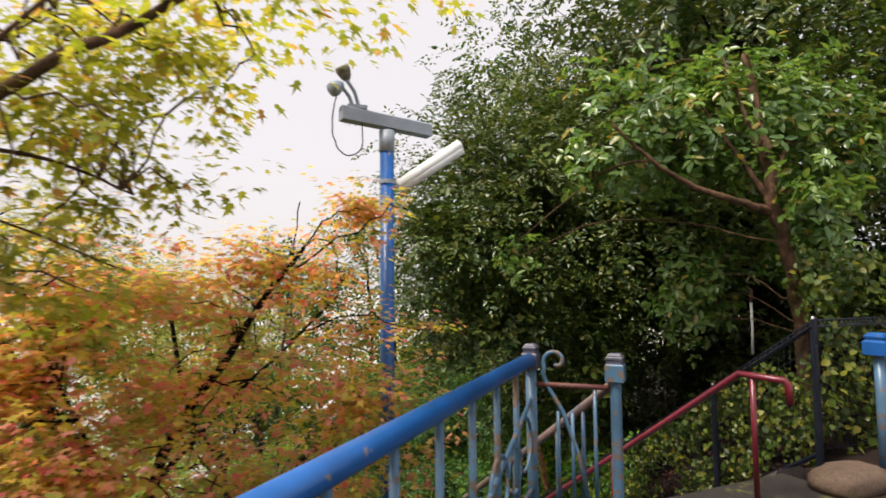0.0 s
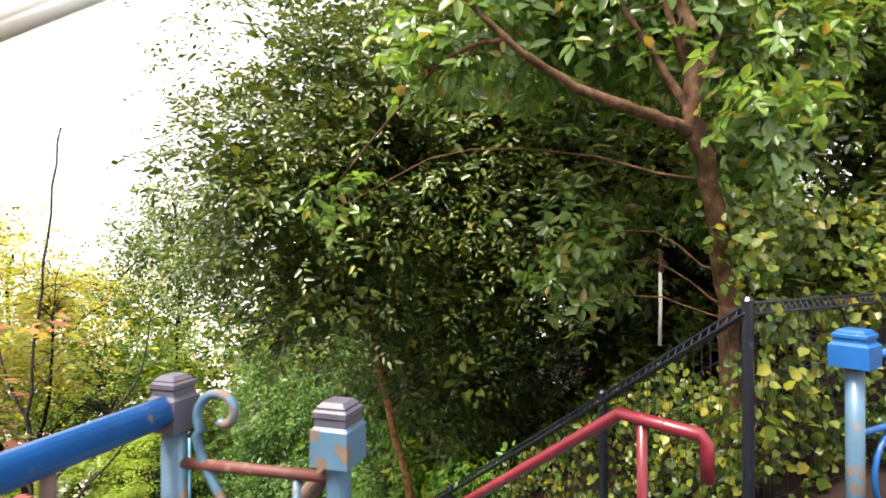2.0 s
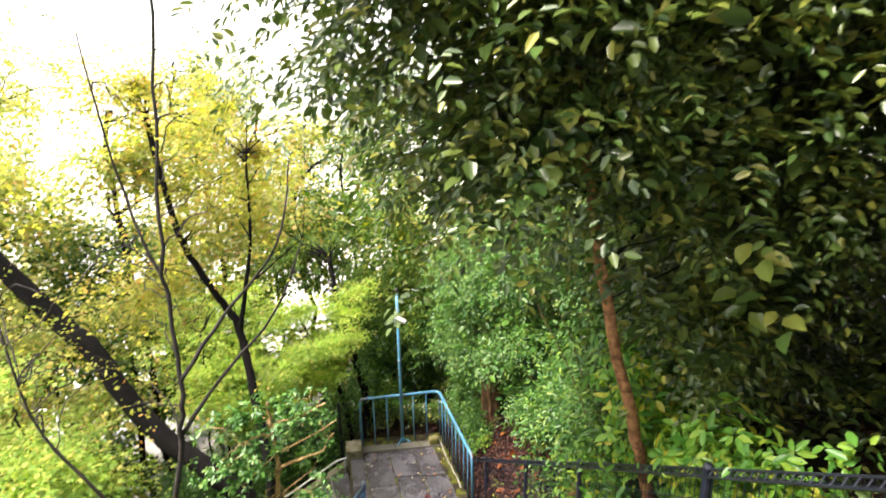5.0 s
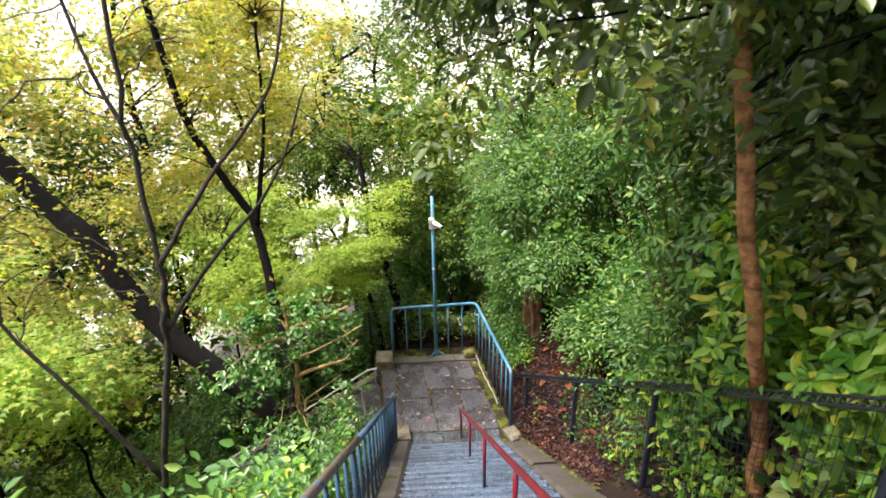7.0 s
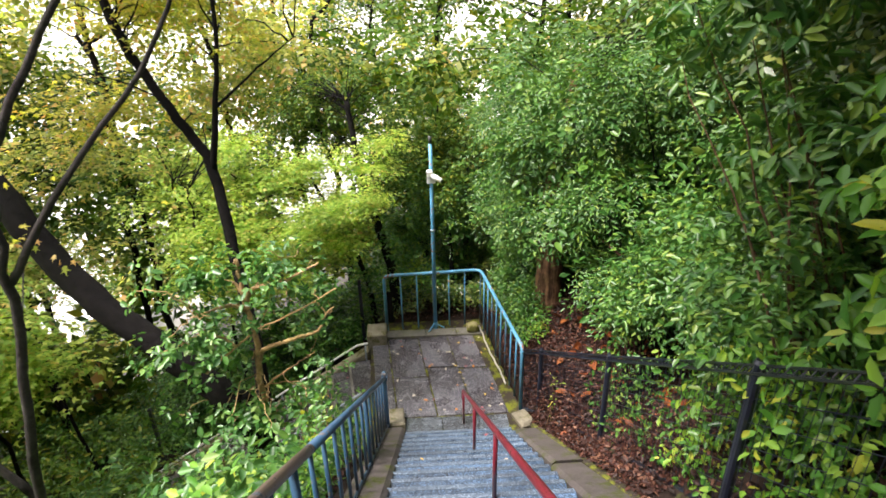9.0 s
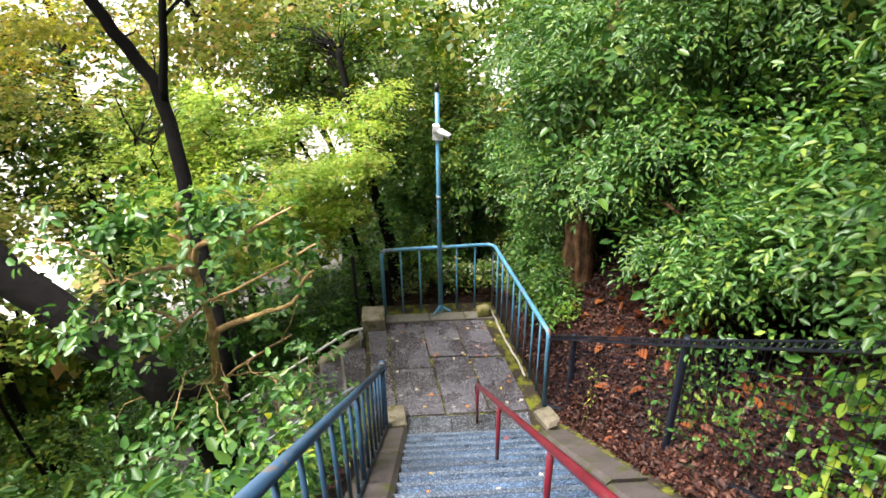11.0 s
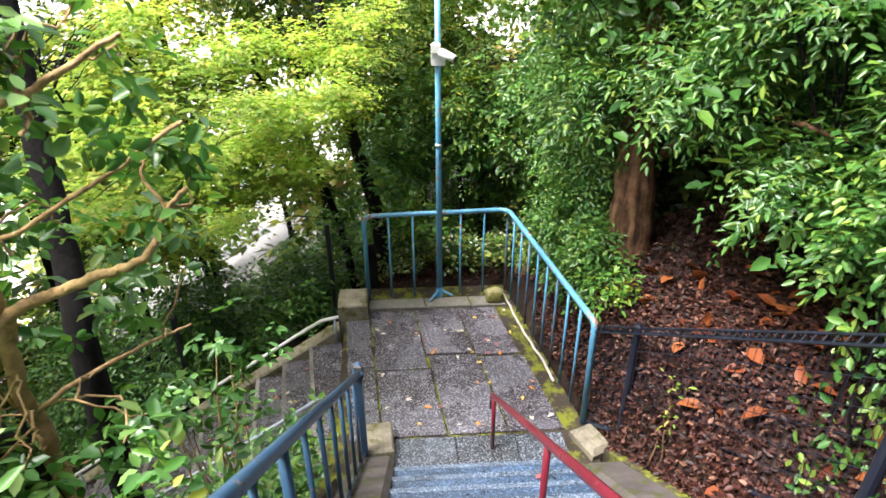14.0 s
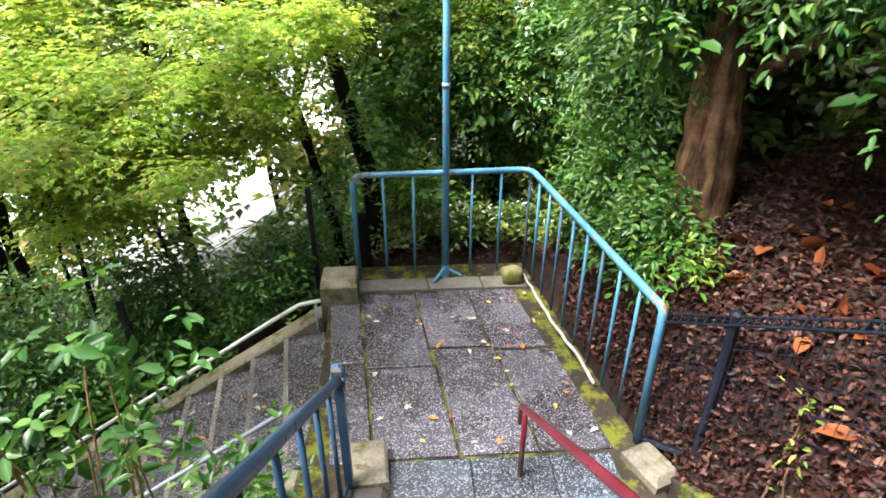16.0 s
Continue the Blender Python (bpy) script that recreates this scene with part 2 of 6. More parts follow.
GLOSSY = leaf_mat("camellia_leaf", [(0.0, (0.026, 0.085, 0.02)), (0.5, (0.06, 0.165, 0.036)), (0.85, (0.12, 0.26, 0.06)), (1.0, (0.22, 0.33, 0.1))], 0.33, 0.3, 0.42)
BROADLEAF = leaf_mat("broad_evergreen_leaf", [(0.0, (0.07, 0.15, 0.04)), (0.5, (0.13, 0.24, 0.06)), (0.9, (0.22, 0.33, 0.09)), (1.0, (0.32, 0.22, 0.06))], 0.26, 0.38, 0.7)
IVY = leaf_mat("ivy_leaf", [(0.0, (0.035, 0.075, 0.012)), (0.5, (0.085, 0.14, 0.018)), (0.85, (0.17, 0.2, 0.025)), (1.0, (0.26, 0.23, 0.03))], 0.4, 0.3)
CREEPER = leaf_mat("creeper_leaf", [(0.0, (0.06, 0.19, 0.03)), (0.5, (0.15, 0.34, 0.045)), (0.88, (0.3, 0.45, 0.06)), (1.0, (0.5, 0.46, 0.06))], 0.36, 0.42, 0.45)
MAPLE_RED = leaf_mat("autumn_maple_leaf", [(0.0, (0.3, 0.36, 0.06)), (0.3, (0.54, 0.48, 0.09)), (0.55, (0.66, 0.4, 0.17)), (0.78, (0.68, 0.3, 0.27)), (0.92, (0.62, 0.15, 0.19)), (1.0, (0.28, 0.38, 0.06))], 0.45, 0.6)
MAPLE_GOLD = leaf_mat("golden_maple_leaf", [(0.0, (0.2, 0.26, 0.035)), (0.5, (0.38, 0.4, 0.065)), (0.85, (0.5, 0.46, 0.1)), (1.0, (0.52, 0.26, 0.1))], 0.5, 0.58, 0.3)
MAPLE_LIME = leaf_mat("lime_maple_leaf", [(0.0, (0.14, 0.28, 0.04)), (0.5, (0.3, 0.44, 0.08)), (0.9, (0.47, 0.54, 0.13)), (1.0, (0.55, 0.42, 0.14))], 0.5, 0.6)
WOODS = leaf_mat("woodland_leaf", [(0.0, (0.025, 0.07, 0.006)), (0.5, (0.055, 0.12, 0.01)), (0.85, (0.11, 0.17, 0.014)), (1.0, (0.2, 0.2, 0.02))], 0.55, 0.3, 0.3)
WOODS_GOLD = leaf_mat("golden_woodland_leaf", [(0.0, (0.13, 0.2, 0.045)), (0.45, (0.28, 0.34, 0.085)), (0.85, (0.46, 0.44, 0.15)), (1.0, (0.5, 0.3, 0.15))], 0.55, 0.55, 0.3)
LITTER = leaf_mat("dead_leaf", [(0.0, (0.012, 0.0055, 0.005)), (0.4, (0.03, 0.011, 0.009)), (0.85, (0.065, 0.024, 0.018)), (1.0, (0.16, 0.08, 0.055))], 0.55, 0.06, 0.25)
RUSSET = leaf_mat("russet_leaf", [(0.0, (0.11, 0.026, 0.01)), (0.6, (0.18, 0.052, 0.016)), (1.0, (0.3, 0.1, 0.03))], 0.5, 0.15, 0.3)


# ---- building blocks ----
def origin(ob):
    return (origin(ob.parent) if ob.parent else Vector()) + ob.location


def thing(name, at, label="", category="", group="", kind=""):
    e = new(name)
    e.location = at
    e.empty_display_size = 0.1
    return tagged(e, label, category, group, kind)


def mesh_of(name, verts, faces, mat, smooth=False):
    me = bpy.data.meshes.new(name)
    me.from_pydata([tuple(v) for v in verts], [], faces)
    me.materials.append(mat)
    if smooth:
        me.polygons.foreach_set("use_smooth", [True] * len(me.polygons))
    me.update()
    return me


def part(name, geo, mat, parent=None, label="", smooth=False, category="", kind="", group=""):
    """One mesh object from world-space (verts, faces), under its thing."""
    verts, faces = geo
    o = origin(parent) if parent else Vector()
    ob = new(name, mesh_of(name, [Vector(v) - o for v in verts], faces, mat, smooth))
    if parent:
        ob.parent = parent
    return tagged(ob, label, category, group, kind)


def join(*geos):
    verts, faces = [], []
    for v, f in geos:
        k = len(verts)
        verts += list(v)
        faces += [tuple(i + k for i in q) for q in f]
    return verts, faces


def tube(points, radii, sides=8, cap=True):
    """A round bar along points; radii: one number, or one for each point."""
    pts = [Vector(p) for p in points]
    if isinstance(radii, (int, float)):
        radii = [radii] * len(pts)
    verts, faces = [], []
    ref = None
    for i, p in enumerate(pts):
        d = (pts[min(i + 1, len(pts) - 1)] - pts[max(i - 1, 0)]).normalized()
        if ref is None:
            ref = d.orthogonal().normalized()
        ref = (ref - d * ref.dot(d))
        ref = ref.normalized() if ref.length > 1e-6 else d.orthogonal().normalized()
        side = d.cross(ref)
        for k in range(sides):
            a = 2 * math.pi * k / sides
            verts.append(p + (ref * math.cos(a) + side * math.sin(a)) * radii[i])
    for i in range(len(pts) - 1):
        for k in range(sides):
            a, b = i * sides + k, i * sides + (k + 1) % sides
            faces.append((a, b, b + sides, a + sides))
    if cap:
        faces.append(tuple(range(sides))[::-1])
        faces.append(tuple(range(len(verts) - sides, len(verts))))
    return verts, faces


def box(cx, cy, z0, z1, w, d, turn=0.0, chamfer=0.0):
    """An upright block with its top edges chamfered."""
    c, s = math.cos(turn), math.sin(turn)

    def ring(z, inset):
        a, b = w / 2 - inset, d / 2 - inset
        return [Vector((cx + x * c - y * s, cy + x * s + y * c, z)) for x, y in ((-a, -b), (a, -b), (a, b), (-a, b))]
    levels = [ring(z0, 0), ring(z1 - chamfer, 0)] + ([ring(z1, chamfer)] if chamfer else [])
    verts = [v for r in levels for v in r]
    faces = [(3, 2, 1, 0)]
    for i in range(len(levels) - 1):
        for k in range(4):
            a, b = i * 4 + k, i * 4 + (k + 1) % 4
            faces.append((a, b, b + 4, a + 4))
    n = len(verts)
    faces.append((n - 4, n - 3, n - 2, n - 1))
    return verts, faces


def prism(poly, z0, z1, chamfer=0.0):
    """A slab over a plan polygon (counter-clockwise), top edge chamfered."""
    n = len(poly)
    mid = Vector((sum(p[0] for p in poly) / n, sum(p[1] for p in poly) / n))

    def inset(p):
        v = mid - Vector(p)
        return Vector(p) + v.normalized() * min(chamfer * 1.4, v.length * 0.3)
    levels = [[(p[0], p[1], z0) for p in poly], [(p[0], p[1], z1 - chamfer) for p in poly]]
    if chamfer:
        levels.append([(*inset(p), z1) for p in poly])
    verts = [Vector(v) for r in levels for v in r]
    faces = [tuple(range(n))[::-1]]
    for i in range(len(levels) - 1):
        for k in range(n):
            a, b = i * n + k, i * n + (k + 1) % n
            faces.append((a, b, b + n, a + n))
    faces.append(tuple(range(len(verts) - n, len(verts))))
    return verts, faces


def sloped_bar(p, q, w, h):
    """A beam of rectangular section with upright sides, from p to q along its top middle."""
    p, q = Vector(p), Vector(q)
    d = (q - p)
    side = Vector((-d.y, d.x, 0)).normalized() * w / 2
    c = min(w, h) * 0.12
    up = Vector((0, 0, 1))
    verts = []
    for o in (p, q):
        verts += [o - side - up * h, o + side - up * h, o + side - up * c, o + side * (1 - 2 * c / w), o - side * (1 - 2 * c / w), o - side - up * c]
    faces = [(5, 4, 3, 2, 1, 0), (6, 7, 8, 9, 10, 11)] + [(k, (k + 1) % 6, (k + 1) % 6 + 6, k + 6) for k in range(6)]
    return verts, faces


def lump(cx, cy, z0, w, d, h, seed, rough=0.18):
    """A weathered boulder."""
    bm = bmesh.new()
    bmesh.ops.create_icosphere(bm, subdivisions=3, radius=1)
    for v in bm.verts:
        p = v.co.copy()
        k = 0.62 + 0.38 / max(abs(p.x), abs(p.y), abs(p.z))
        n = noise.noise(p * 1.4 + Vector((seed, 0, 0))) * rough + noise.noise(p * 4 + Vector((0, seed, 0))) * rough * 0.3
        p = p * k * (1 + n)
        v.co = Vector((cx + p.x * w / 2 * 0.8, cy + p.y * d / 2 * 0.8, z0 + h / 2 + p.z * h / 2 * 0.85))
    geo = ([v.co.copy() for v in bm.verts], [tuple(x.index for x in f.verts) for f in bm.faces])
    bm.free()
    return geo


# ---- leaves ----
OVAL = (np.array([(0, 0, 0), (0.32, -0.5, 0.1), (0.72, -0.38, 0.08), (1, 0, -0.06), (0.72, 0.38, 0.08), (0.32, 0.5, 0.1)]), [(0, 1, 2, 3), (0, 3, 4, 5)])
ROUND = (np.array([(0, 0, 0), (0.12, -0.45, 0.08), (0.55, -0.5, 0.1), (1, 0, -0.04), (0.55, 0.5, 0.1), (0.12, 0.45, 0.08)]), [(0, 1, 2, 3), (0, 3, 4, 5)])
lobes = [(0, 0)]
for a, r in ((-125, 0.5), (-88, 0.26), (-62, 0.85), (-30, 0.34), (0, 1.05), (30, 0.34), (62, 0.85), (88, 0.26), (125, 0.5)):
    lobes.append((0.35 + 0.65 * r * math.cos(radians(a)), 0.62 * r * math.sin(radians(a))))
STAR = (np.array([(x, y, -0.18 * (x - 0.35) ** 2 - 0.3 * y * y) for x, y in lobes]), [tuple(range(len(lobes)))])


STAR3 = (np.array([(0, 0, 0), (0.28, -0.5, -0.08), (0.42, -0.15, 0), (1, 0, -0.12), (0.42, 0.15, 0), (0.28, 0.5, -0.08)]), [(0, 1, 2, 3, 4, 5)])
DIAMOND = (np.array([(0, 0, 0), (0.45, -0.5, 0.06), (1, 0, -0.05), (0.45, 0.5, 0.06)]), [(0, 1, 2, 3)])


def unit(a):
    return a / np.maximum(np.linalg.norm(a, axis=1, keepdims=True), 1e-9)


def leaf_mesh(name, pos, along, up, length, width, shape, mat):
    """One mesh of many leaves: place, direction, upper side, length and width of each."""
    tv, tf = shape
    n, k = len(pos), len(tv)
    along = unit(along)
    side = unit(np.cross(up, along))
    nor = np.cross(along, side)
    co = (pos[:, None, :] + along[:, None, :] * (tv[None, :, 0:1] * length[:, None, None])
          + side[:, None, :] * (tv[None, :, 1:2] * width[:, None, None])
          + nor[:, None, :] * (tv[None, :, 2:3] * length[:, None, None])).reshape(-1, 3)
    loops = np.concatenate([np.array(f) for f in tf])
    sizes = np.array([len(f) for f in tf])
    all_loops = (loops[None, :] + (np.arange(n) * k)[:, None]).ravel()
    totals = np.tile(sizes, n)
    starts = np.concatenate([[0], np.cumsum(totals)[:-1]])
    me = bpy.data.meshes.new(name)
    me.vertices.add(n * k)
    me.vertices.foreach_set("co", co.ravel().astype(np.float32))
    me.loops.add(len(all_loops))
    me.loops.foreach_set("vertex_index", all_loops.astype(np.int32))
    me.polygons.add(len(totals))
    me.polygons.foreach_set("loop_start", starts.astype(np.int32))
    me.materials.append(mat)
    me.update(calc_edges=True)
    return me


def stair_line(y):
    """Height of the flight's nosing line, the platform above and the landing below."""
    return np.where(y < 2.792, -0.095, np.where(y < 11.7, -0.095 - (y - 2.792) * 0.6908, -6.43))


def clear(p):
    """Keeps leaves out of the walk, the flight and the landing."""
    x, y, z = p[:, 0], p[:, 1], p[:, 2]
    s = stair_line(y)
    flight = (x > 1.75) & (x < 4.15) & (y > 1.0) & (y < 12.2) & (z < s + 2.15 + 0.25 * np.abs(x - 2.6))
    land = (x > 1.7) & (x < 4.05 - (y - 12) * 0.12) & (y > 11.5) & (y < 14.9) & (z < -3.9)
    top = (y < 2.9) & (y > -2) & (x > (y - 2.96) / 0.88 + 1.75) & (x < 4.4) & (z < 2.2)
    lower = (x > -1.6) & (x < 1.8) & (y > 12.4) & (y < 14.0) & (z < -6.43 - 0.53 * (1.55 - x) + 1.0)
    return ~(flight | land | top | lower)


def clumps(rng, blobs, count, shell=0.5, gap=0.42, grain=1.6):
    """Centres and outward ways of leaf tufts in a crown made of ellipsoids (centre, radii), with gaps in it."""
    vol = np.array([r[0] * r[1] * r[2] for c, r in blobs]) ** 0.75
    pick = rng.choice(len(blobs), size=count * 3, p=vol / vol.sum())
    cs = np.array([c for c, r in blobs], float)[pick]
    rs = np.array([r for c, r in blobs], float)[pick]
    d = unit(rng.normal(size=(count * 3, 3)))
    rad = (1 - shell * rng.random((count * 3, 1)) ** 1.6) * (1 + 0.16 * rng.normal(size=(count * 3, 1)))
    p = cs + d * rs * rad
    out = unit(d / rs)
    dens = np.array([noise.noise(Vector(q) * grain) for q in p]) * 0.5 + 0.5
    keep = (dens > gap + 0.1 * rng.normal(size=len(p))) & clear(p)
    return p[keep][:count], out[keep][:count]


def tufts(rng, centres, outs, per, size, ratio, spread, droop=0.25, flat=0.0, spray=True, rosette=False):
    """Leaves along drooping twig ends (spray), or set loosely round them."""
    m = len(centres)
    n = m * per
    base = np.repeat(centres, per, axis=0)
    out = np.repeat(outs, per, axis=0)
    if rosette:
        axis = outs * 0.6 + rng.normal(size=(m, 3)) * 0.3
        axis[:, 2] += 0.55
        axis = unit(axis)
        e1 = unit(np.cross(axis, rng.normal(size=(m, 3))))
        e2 = np.cross(axis, e1)
        axis, e1, e2 = (np.repeat(q, per, axis=0) for q in (axis, e1, e2))
        a = (np.tile(np.arange(per), m) * 2 * math.pi / per + rng.normal(size=n) * 0.25)[:, None]
        ray = e1 * np.cos(a) + e2 * np.sin(a)
        pos = base + ray * 0.012 + axis * (rng.random((n, 1)) - 0.5) * 0.05
        along = ray + axis * rng.normal(size=(n, 1)) * 0.35
        along[:, 2] -= droop
        up = axis + rng.normal(size=(n, 3)) * 0.2
    elif spray:
        axis = outs + rng.normal(size=(m, 3)) * 0.5
        axis[:, 2] = axis[:, 2] * (0.6 - 0.4 * flat) - droop
        axis = unit(axis)
        nor = outs * 0.45 + rng.normal(size=(m, 3)) * 0.3
        nor[:, 2] += 0.9 + flat
        lat = unit(np.cross(nor, axis))
        nor = np.cross(axis, lat)
        axis, lat, nor = (np.repeat(q, per, axis=0) for q in (axis, lat, nor))
        k = np.tile(np.arange(per), m)
        t = (k / max(1, per - 1))[:, None]
        sgn = np.where(k % 2 == 0, 1.0, -1.0)[:, None]
        reach = spread * 1.9
        pos = base + axis * (t - 0.45) * reach + lat * sgn * 0.01 + nor * (-0.35 * (t - 0.3) ** 2 * reach) + rng.normal(size=(n, 3)) * 0.012
        along = axis * (0.35 + 0.8 * t ** 3) + lat * sgn * (0.95 - 0.6 * t ** 3) + rng.normal(size=(n, 3)) * 0.22
        along[:, 2] -= droop * 0.5
        up = nor + rng.normal(size=(n, 3)) * 0.28
    else:
        twig = unit(out + np.repeat(rng.normal(size=(m, 3)), per, axis=0) * 0.45)
        off = rng.normal(size=(n, 3))
        off[:, 2] *= 1 - flat
        pos = base + unit(off) * spread * rng.random((n, 1)) ** 0.6
        along = twig * 0.55 + unit(off) * 0.9
        along[:, 2] = along[:, 2] * (1 - flat) - droop
        up = out * 0.5 + rng.normal(size=(n, 3)) * 0.45
        up[:, 2] += 0.9 + flat * 2
    ln = size * (0.6 + 0.65 * rng.random(n))
    keep = clear(pos)
    return pos[keep], along[keep], up[keep], ln[keep], (ln * ratio * (0.8 + 0.4 * rng.random(n)))[keep]


def crown(parent, blobs, count, per, size, mat, shape=OVAL, ratio=0.5, spread=0.16, droop=0.25, flat=0.0, seed=1, shell=0.5, gap=0.42, grain=1.6, name="crown", label="", spray=True, rosette=False):
    rng = np.random.default_rng(seed)
    c, o = clumps(rng, blobs, count, shell, gap, grain)
    data = tufts(rng, c, o, per, size, ratio, spread, droop, flat, spray and len(shape[1]) == 2 or shape is DIAMOND, rosette)
    at = np.array(origin(parent)) if parent else np.zeros(3)
    ob = new(name, leaf_mesh(name, data[0] - at, *data[1:], shape, mat))
    if parent:
        ob.parent = parent
    if label:
        ob["label"] = label
    return ob, c


def bend(points, r0, r1, seed, wob=0.04, n=5):
    """A branch: points joined by a wavering tapered path."""
    rng = np.random.default_rng(seed)
    pts = [Vector(p) for p in points]
    path = []
    for i in range(len(pts) - 1):
        a, b = pts[max(i - 1, 0)], pts[i]
        c, d = pts[i + 1], pts[min(i + 2, len(pts) - 1)]
        for k in range(n):
            t = k / n
            q = 0.5 * ((2 * b) + (c - a) * t + (2 * a - 5 * b + 4 * c - d) * t * t + (3 * b - a - 3 * c + d) * t ** 3)
            path.append(q + Vector(rng.normal(size=3)) * wob * (0 if i == 0 and k == 0 else 1))
    path.append(pts[-1])
    m = len(path) - 1
    return path, [r0 + (r1 - r0) * (k / m) ** 0.8 for k in range(m + 1)]


def limbs(trunk_pts, centres, count, r0, seed, reach=99.0):
    """Branches from a trunk's path to tufts of its crown, as one geometry."""
    rng = np.random.default_rng(seed)
    geos = []
    if len(centres) == 0:
        return [], []
    for c in centres[rng.choice(len(centres), size=min(count, len(centres)), replace=False)]:
        c = Vector(c)
        below = [p for p in trunk_pts if p.z < c.z + 0.2] or trunk_pts[:2]
        p = min(below, key=lambda q: (q - c).length + 0.4 * rng.random())
        if (p - c).length > reach:
            continue
        mid = p.lerp(c, 0.5) + Vector((0, 0, 0.12 * (p - c).length)) + Vector(rng.normal(size=3)) * 0.06
        path, rad = bend([p, mid, c], r0 * (0.5 + 0.5 * rng.random()), 0.004, int(rng.integers(1e6)), 0.015, 4)
        geos.append(tube(path, rad, 5, False))
    return join(*geos) if geos else ([], [])


def tree(name, label, trunk, r0, r1, bark_mat, blobs, count, per, size, leaf, seed, extra=(), twigs=18, twig_r=0.02, category="tree", group="", trunk_wob=0.01, inner=0, twig_mat=None, **kw):
    """A tree: trunk along its points, further boughs, twigs out to the tufts, and a crown."""
    t = thing(name, trunk[0], label, category, group)
    path, rad = bend(trunk, r0, r1, seed, trunk_wob, 6)
    rad[0] *= 1.25
    part("trunk", tube(path, rad, 12), bark_mat, t, smooth=True)
    reach = list(path)
    for k, (pts, a, b) in enumerate(extra):
        bp, br = bend(pts, a, b, seed * 31 + k, 0.004, 5)
        part("bough", tube(bp, br, 9), bark_mat, t, smooth=True)
        reach += bp
    if count:
        ob, c = crown(t, blobs, count, per, size, leaf, seed=seed + 100, **kw)
        if inner:
            core = [(cc, tuple(q * 0.72 for q in rr)) for cc, rr in blobs]
            crown(t, core, inner, 8, 0.14, leaf, OVAL, 0.55, 0.24, seed=seed + 200, shell=1.0, gap=0.2, name="inner_crown")
        g = limbs(reach, c, twigs, twig_r, seed + 7)
        if g[0]:
            part("twigwork", g, twig_mat or bark_mat, t, smooth=True, kind="stuff")
    return t


# ---- ground ----
def ground_height(x, y):
    s = float(stair_line(np.array(y)))
    if y > 15.2:
        s -= min(4.0, 0.4 * (y - 15.2))
    z = s
    if y > 2.96:
        left = 1.78 - x
    else:
        left = (x - 1.62) * -0.66 + (y - 2.96) * 0.75
    if left > 0:
        z -= 0.25 * min(1, left / 0.3) + 8.0 * (1 - math.exp(-left * 0.7 / 8.0))
    if 1.78 < x < 4.12 and 2.7 < y < 15.0 or (y < 1.95 and left < 0) or (y < 2.8 and x < 3.8 and left < 0):
        z -= 0.42
    rise = x - 4.12
    if rise > 0 and y > 2.85:
        k = min(1.0, (y - 2.85) / 0.6) * max(0.0, min(1.0, (24 - y) / 6))
        z += k * 11.0 * (1 - math.exp(-rise * 0.64 / 11.0))
    rise = x - 4.08 + 0.12 * max(0.0, y - 12.3)
    if rise > 0 and 9.0 < y < 16.0:
        z = max(z, -6.45 + 0.83 * min(1.0, rise / 0.15) + 0.8 * (1 - math.exp(-rise / 0.35)) + 0.3 * max(0.0, rise - 0.8) - 0.9 * max(0.0, y - 13.3))
    if abs(x - 2.9) > 1.4 or y > 16:
        p = Vector((x, y, 0))
        z += noise.noise(p * 0.9) * 0.12 + noise.noise(p * 3.1) * 0.04
    far = max(0.0, math.hypot(x - 2, y - 8) - 30)
    return z - min(40.0, far * 0.25) * (1 if x < 10 else 0.2)


def spaced(lo, hi, step, reach):
    a = list(np.arange(lo, hi + 1e-6, step))
    d = step
    while a[-1] < reach:
        d *= 1.35
        a.append(a[-1] + d)
    d = step
    while a[0] > -reach:
        d *= 1.35
        a.insert(0, a[0] - d)
    return a


gx, gy = spaced(-9.0, 12.0, 0.16, 2500), spaced(-4.0, 24.0, 0.16, 2500)
gx = sorted(gx + [4.02 + 0.04 * k + 0.003 for k in range(11)])
gv = [(x, y, ground_height(x, y)) for y in gy for x in gx]
gf = [(j * len(gx) + i, j * len(gx) + i + 1, (j + 1) * len(gx) + i + 1, (j + 1) * len(gx) + i) for j in range(len(gy) - 1) for i in range(len(gx) - 1)]
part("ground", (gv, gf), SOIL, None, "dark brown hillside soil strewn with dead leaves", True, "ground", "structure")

# ---- the flight, its sides and the landing ----
TOP_Z, LAND_Z, RISE, RUN, FOOT_Y = -0.095, -6.43, 0.181, 0.262, 11.7
paving = thing("platform", (2.5, 1.0, TOP_Z), "grey paved platform at the head of the stairs", "paving", kind="structure")
part("paving_bed", prism([(-6, -6), (9, -6), (9, 1.9), (3.75, 1.9), (3.75, 2.78), (1.5, 2.78), (-2.4, -0.6), (-6, -3.8)], -0.5, TOP_Z - 0.004), PAVING, paving)

flight = thing("main_stairs", (2.96, FOOT_Y, LAND_Z), "worn grey aggregate concrete stairs leading down to a landing", "stairs", kind="structure")
W0, W1 = 2.2, 3.74
w = (W1 - W0) / 2
sv = [(-w, -0.33, -0.2), (w, -0.33, -0.2), (w, 0, -0.2), (-w, 0, -0.2), (-w, -0.33, 0), (w, -0.33, 0), (w, -0.014, 0), (-w, -0.014, 0), (w, 0, -0.016), (-w, 0, -0.016)]
sf = [(3, 2, 1, 0), (4, 5, 6, 7), (7, 6, 8, 9), (9, 8, 2, 3), (0, 1, 5, 4), (1, 2, 8, 6, 5), (0, 4, 7, 9, 3)]
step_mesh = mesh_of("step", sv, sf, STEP)
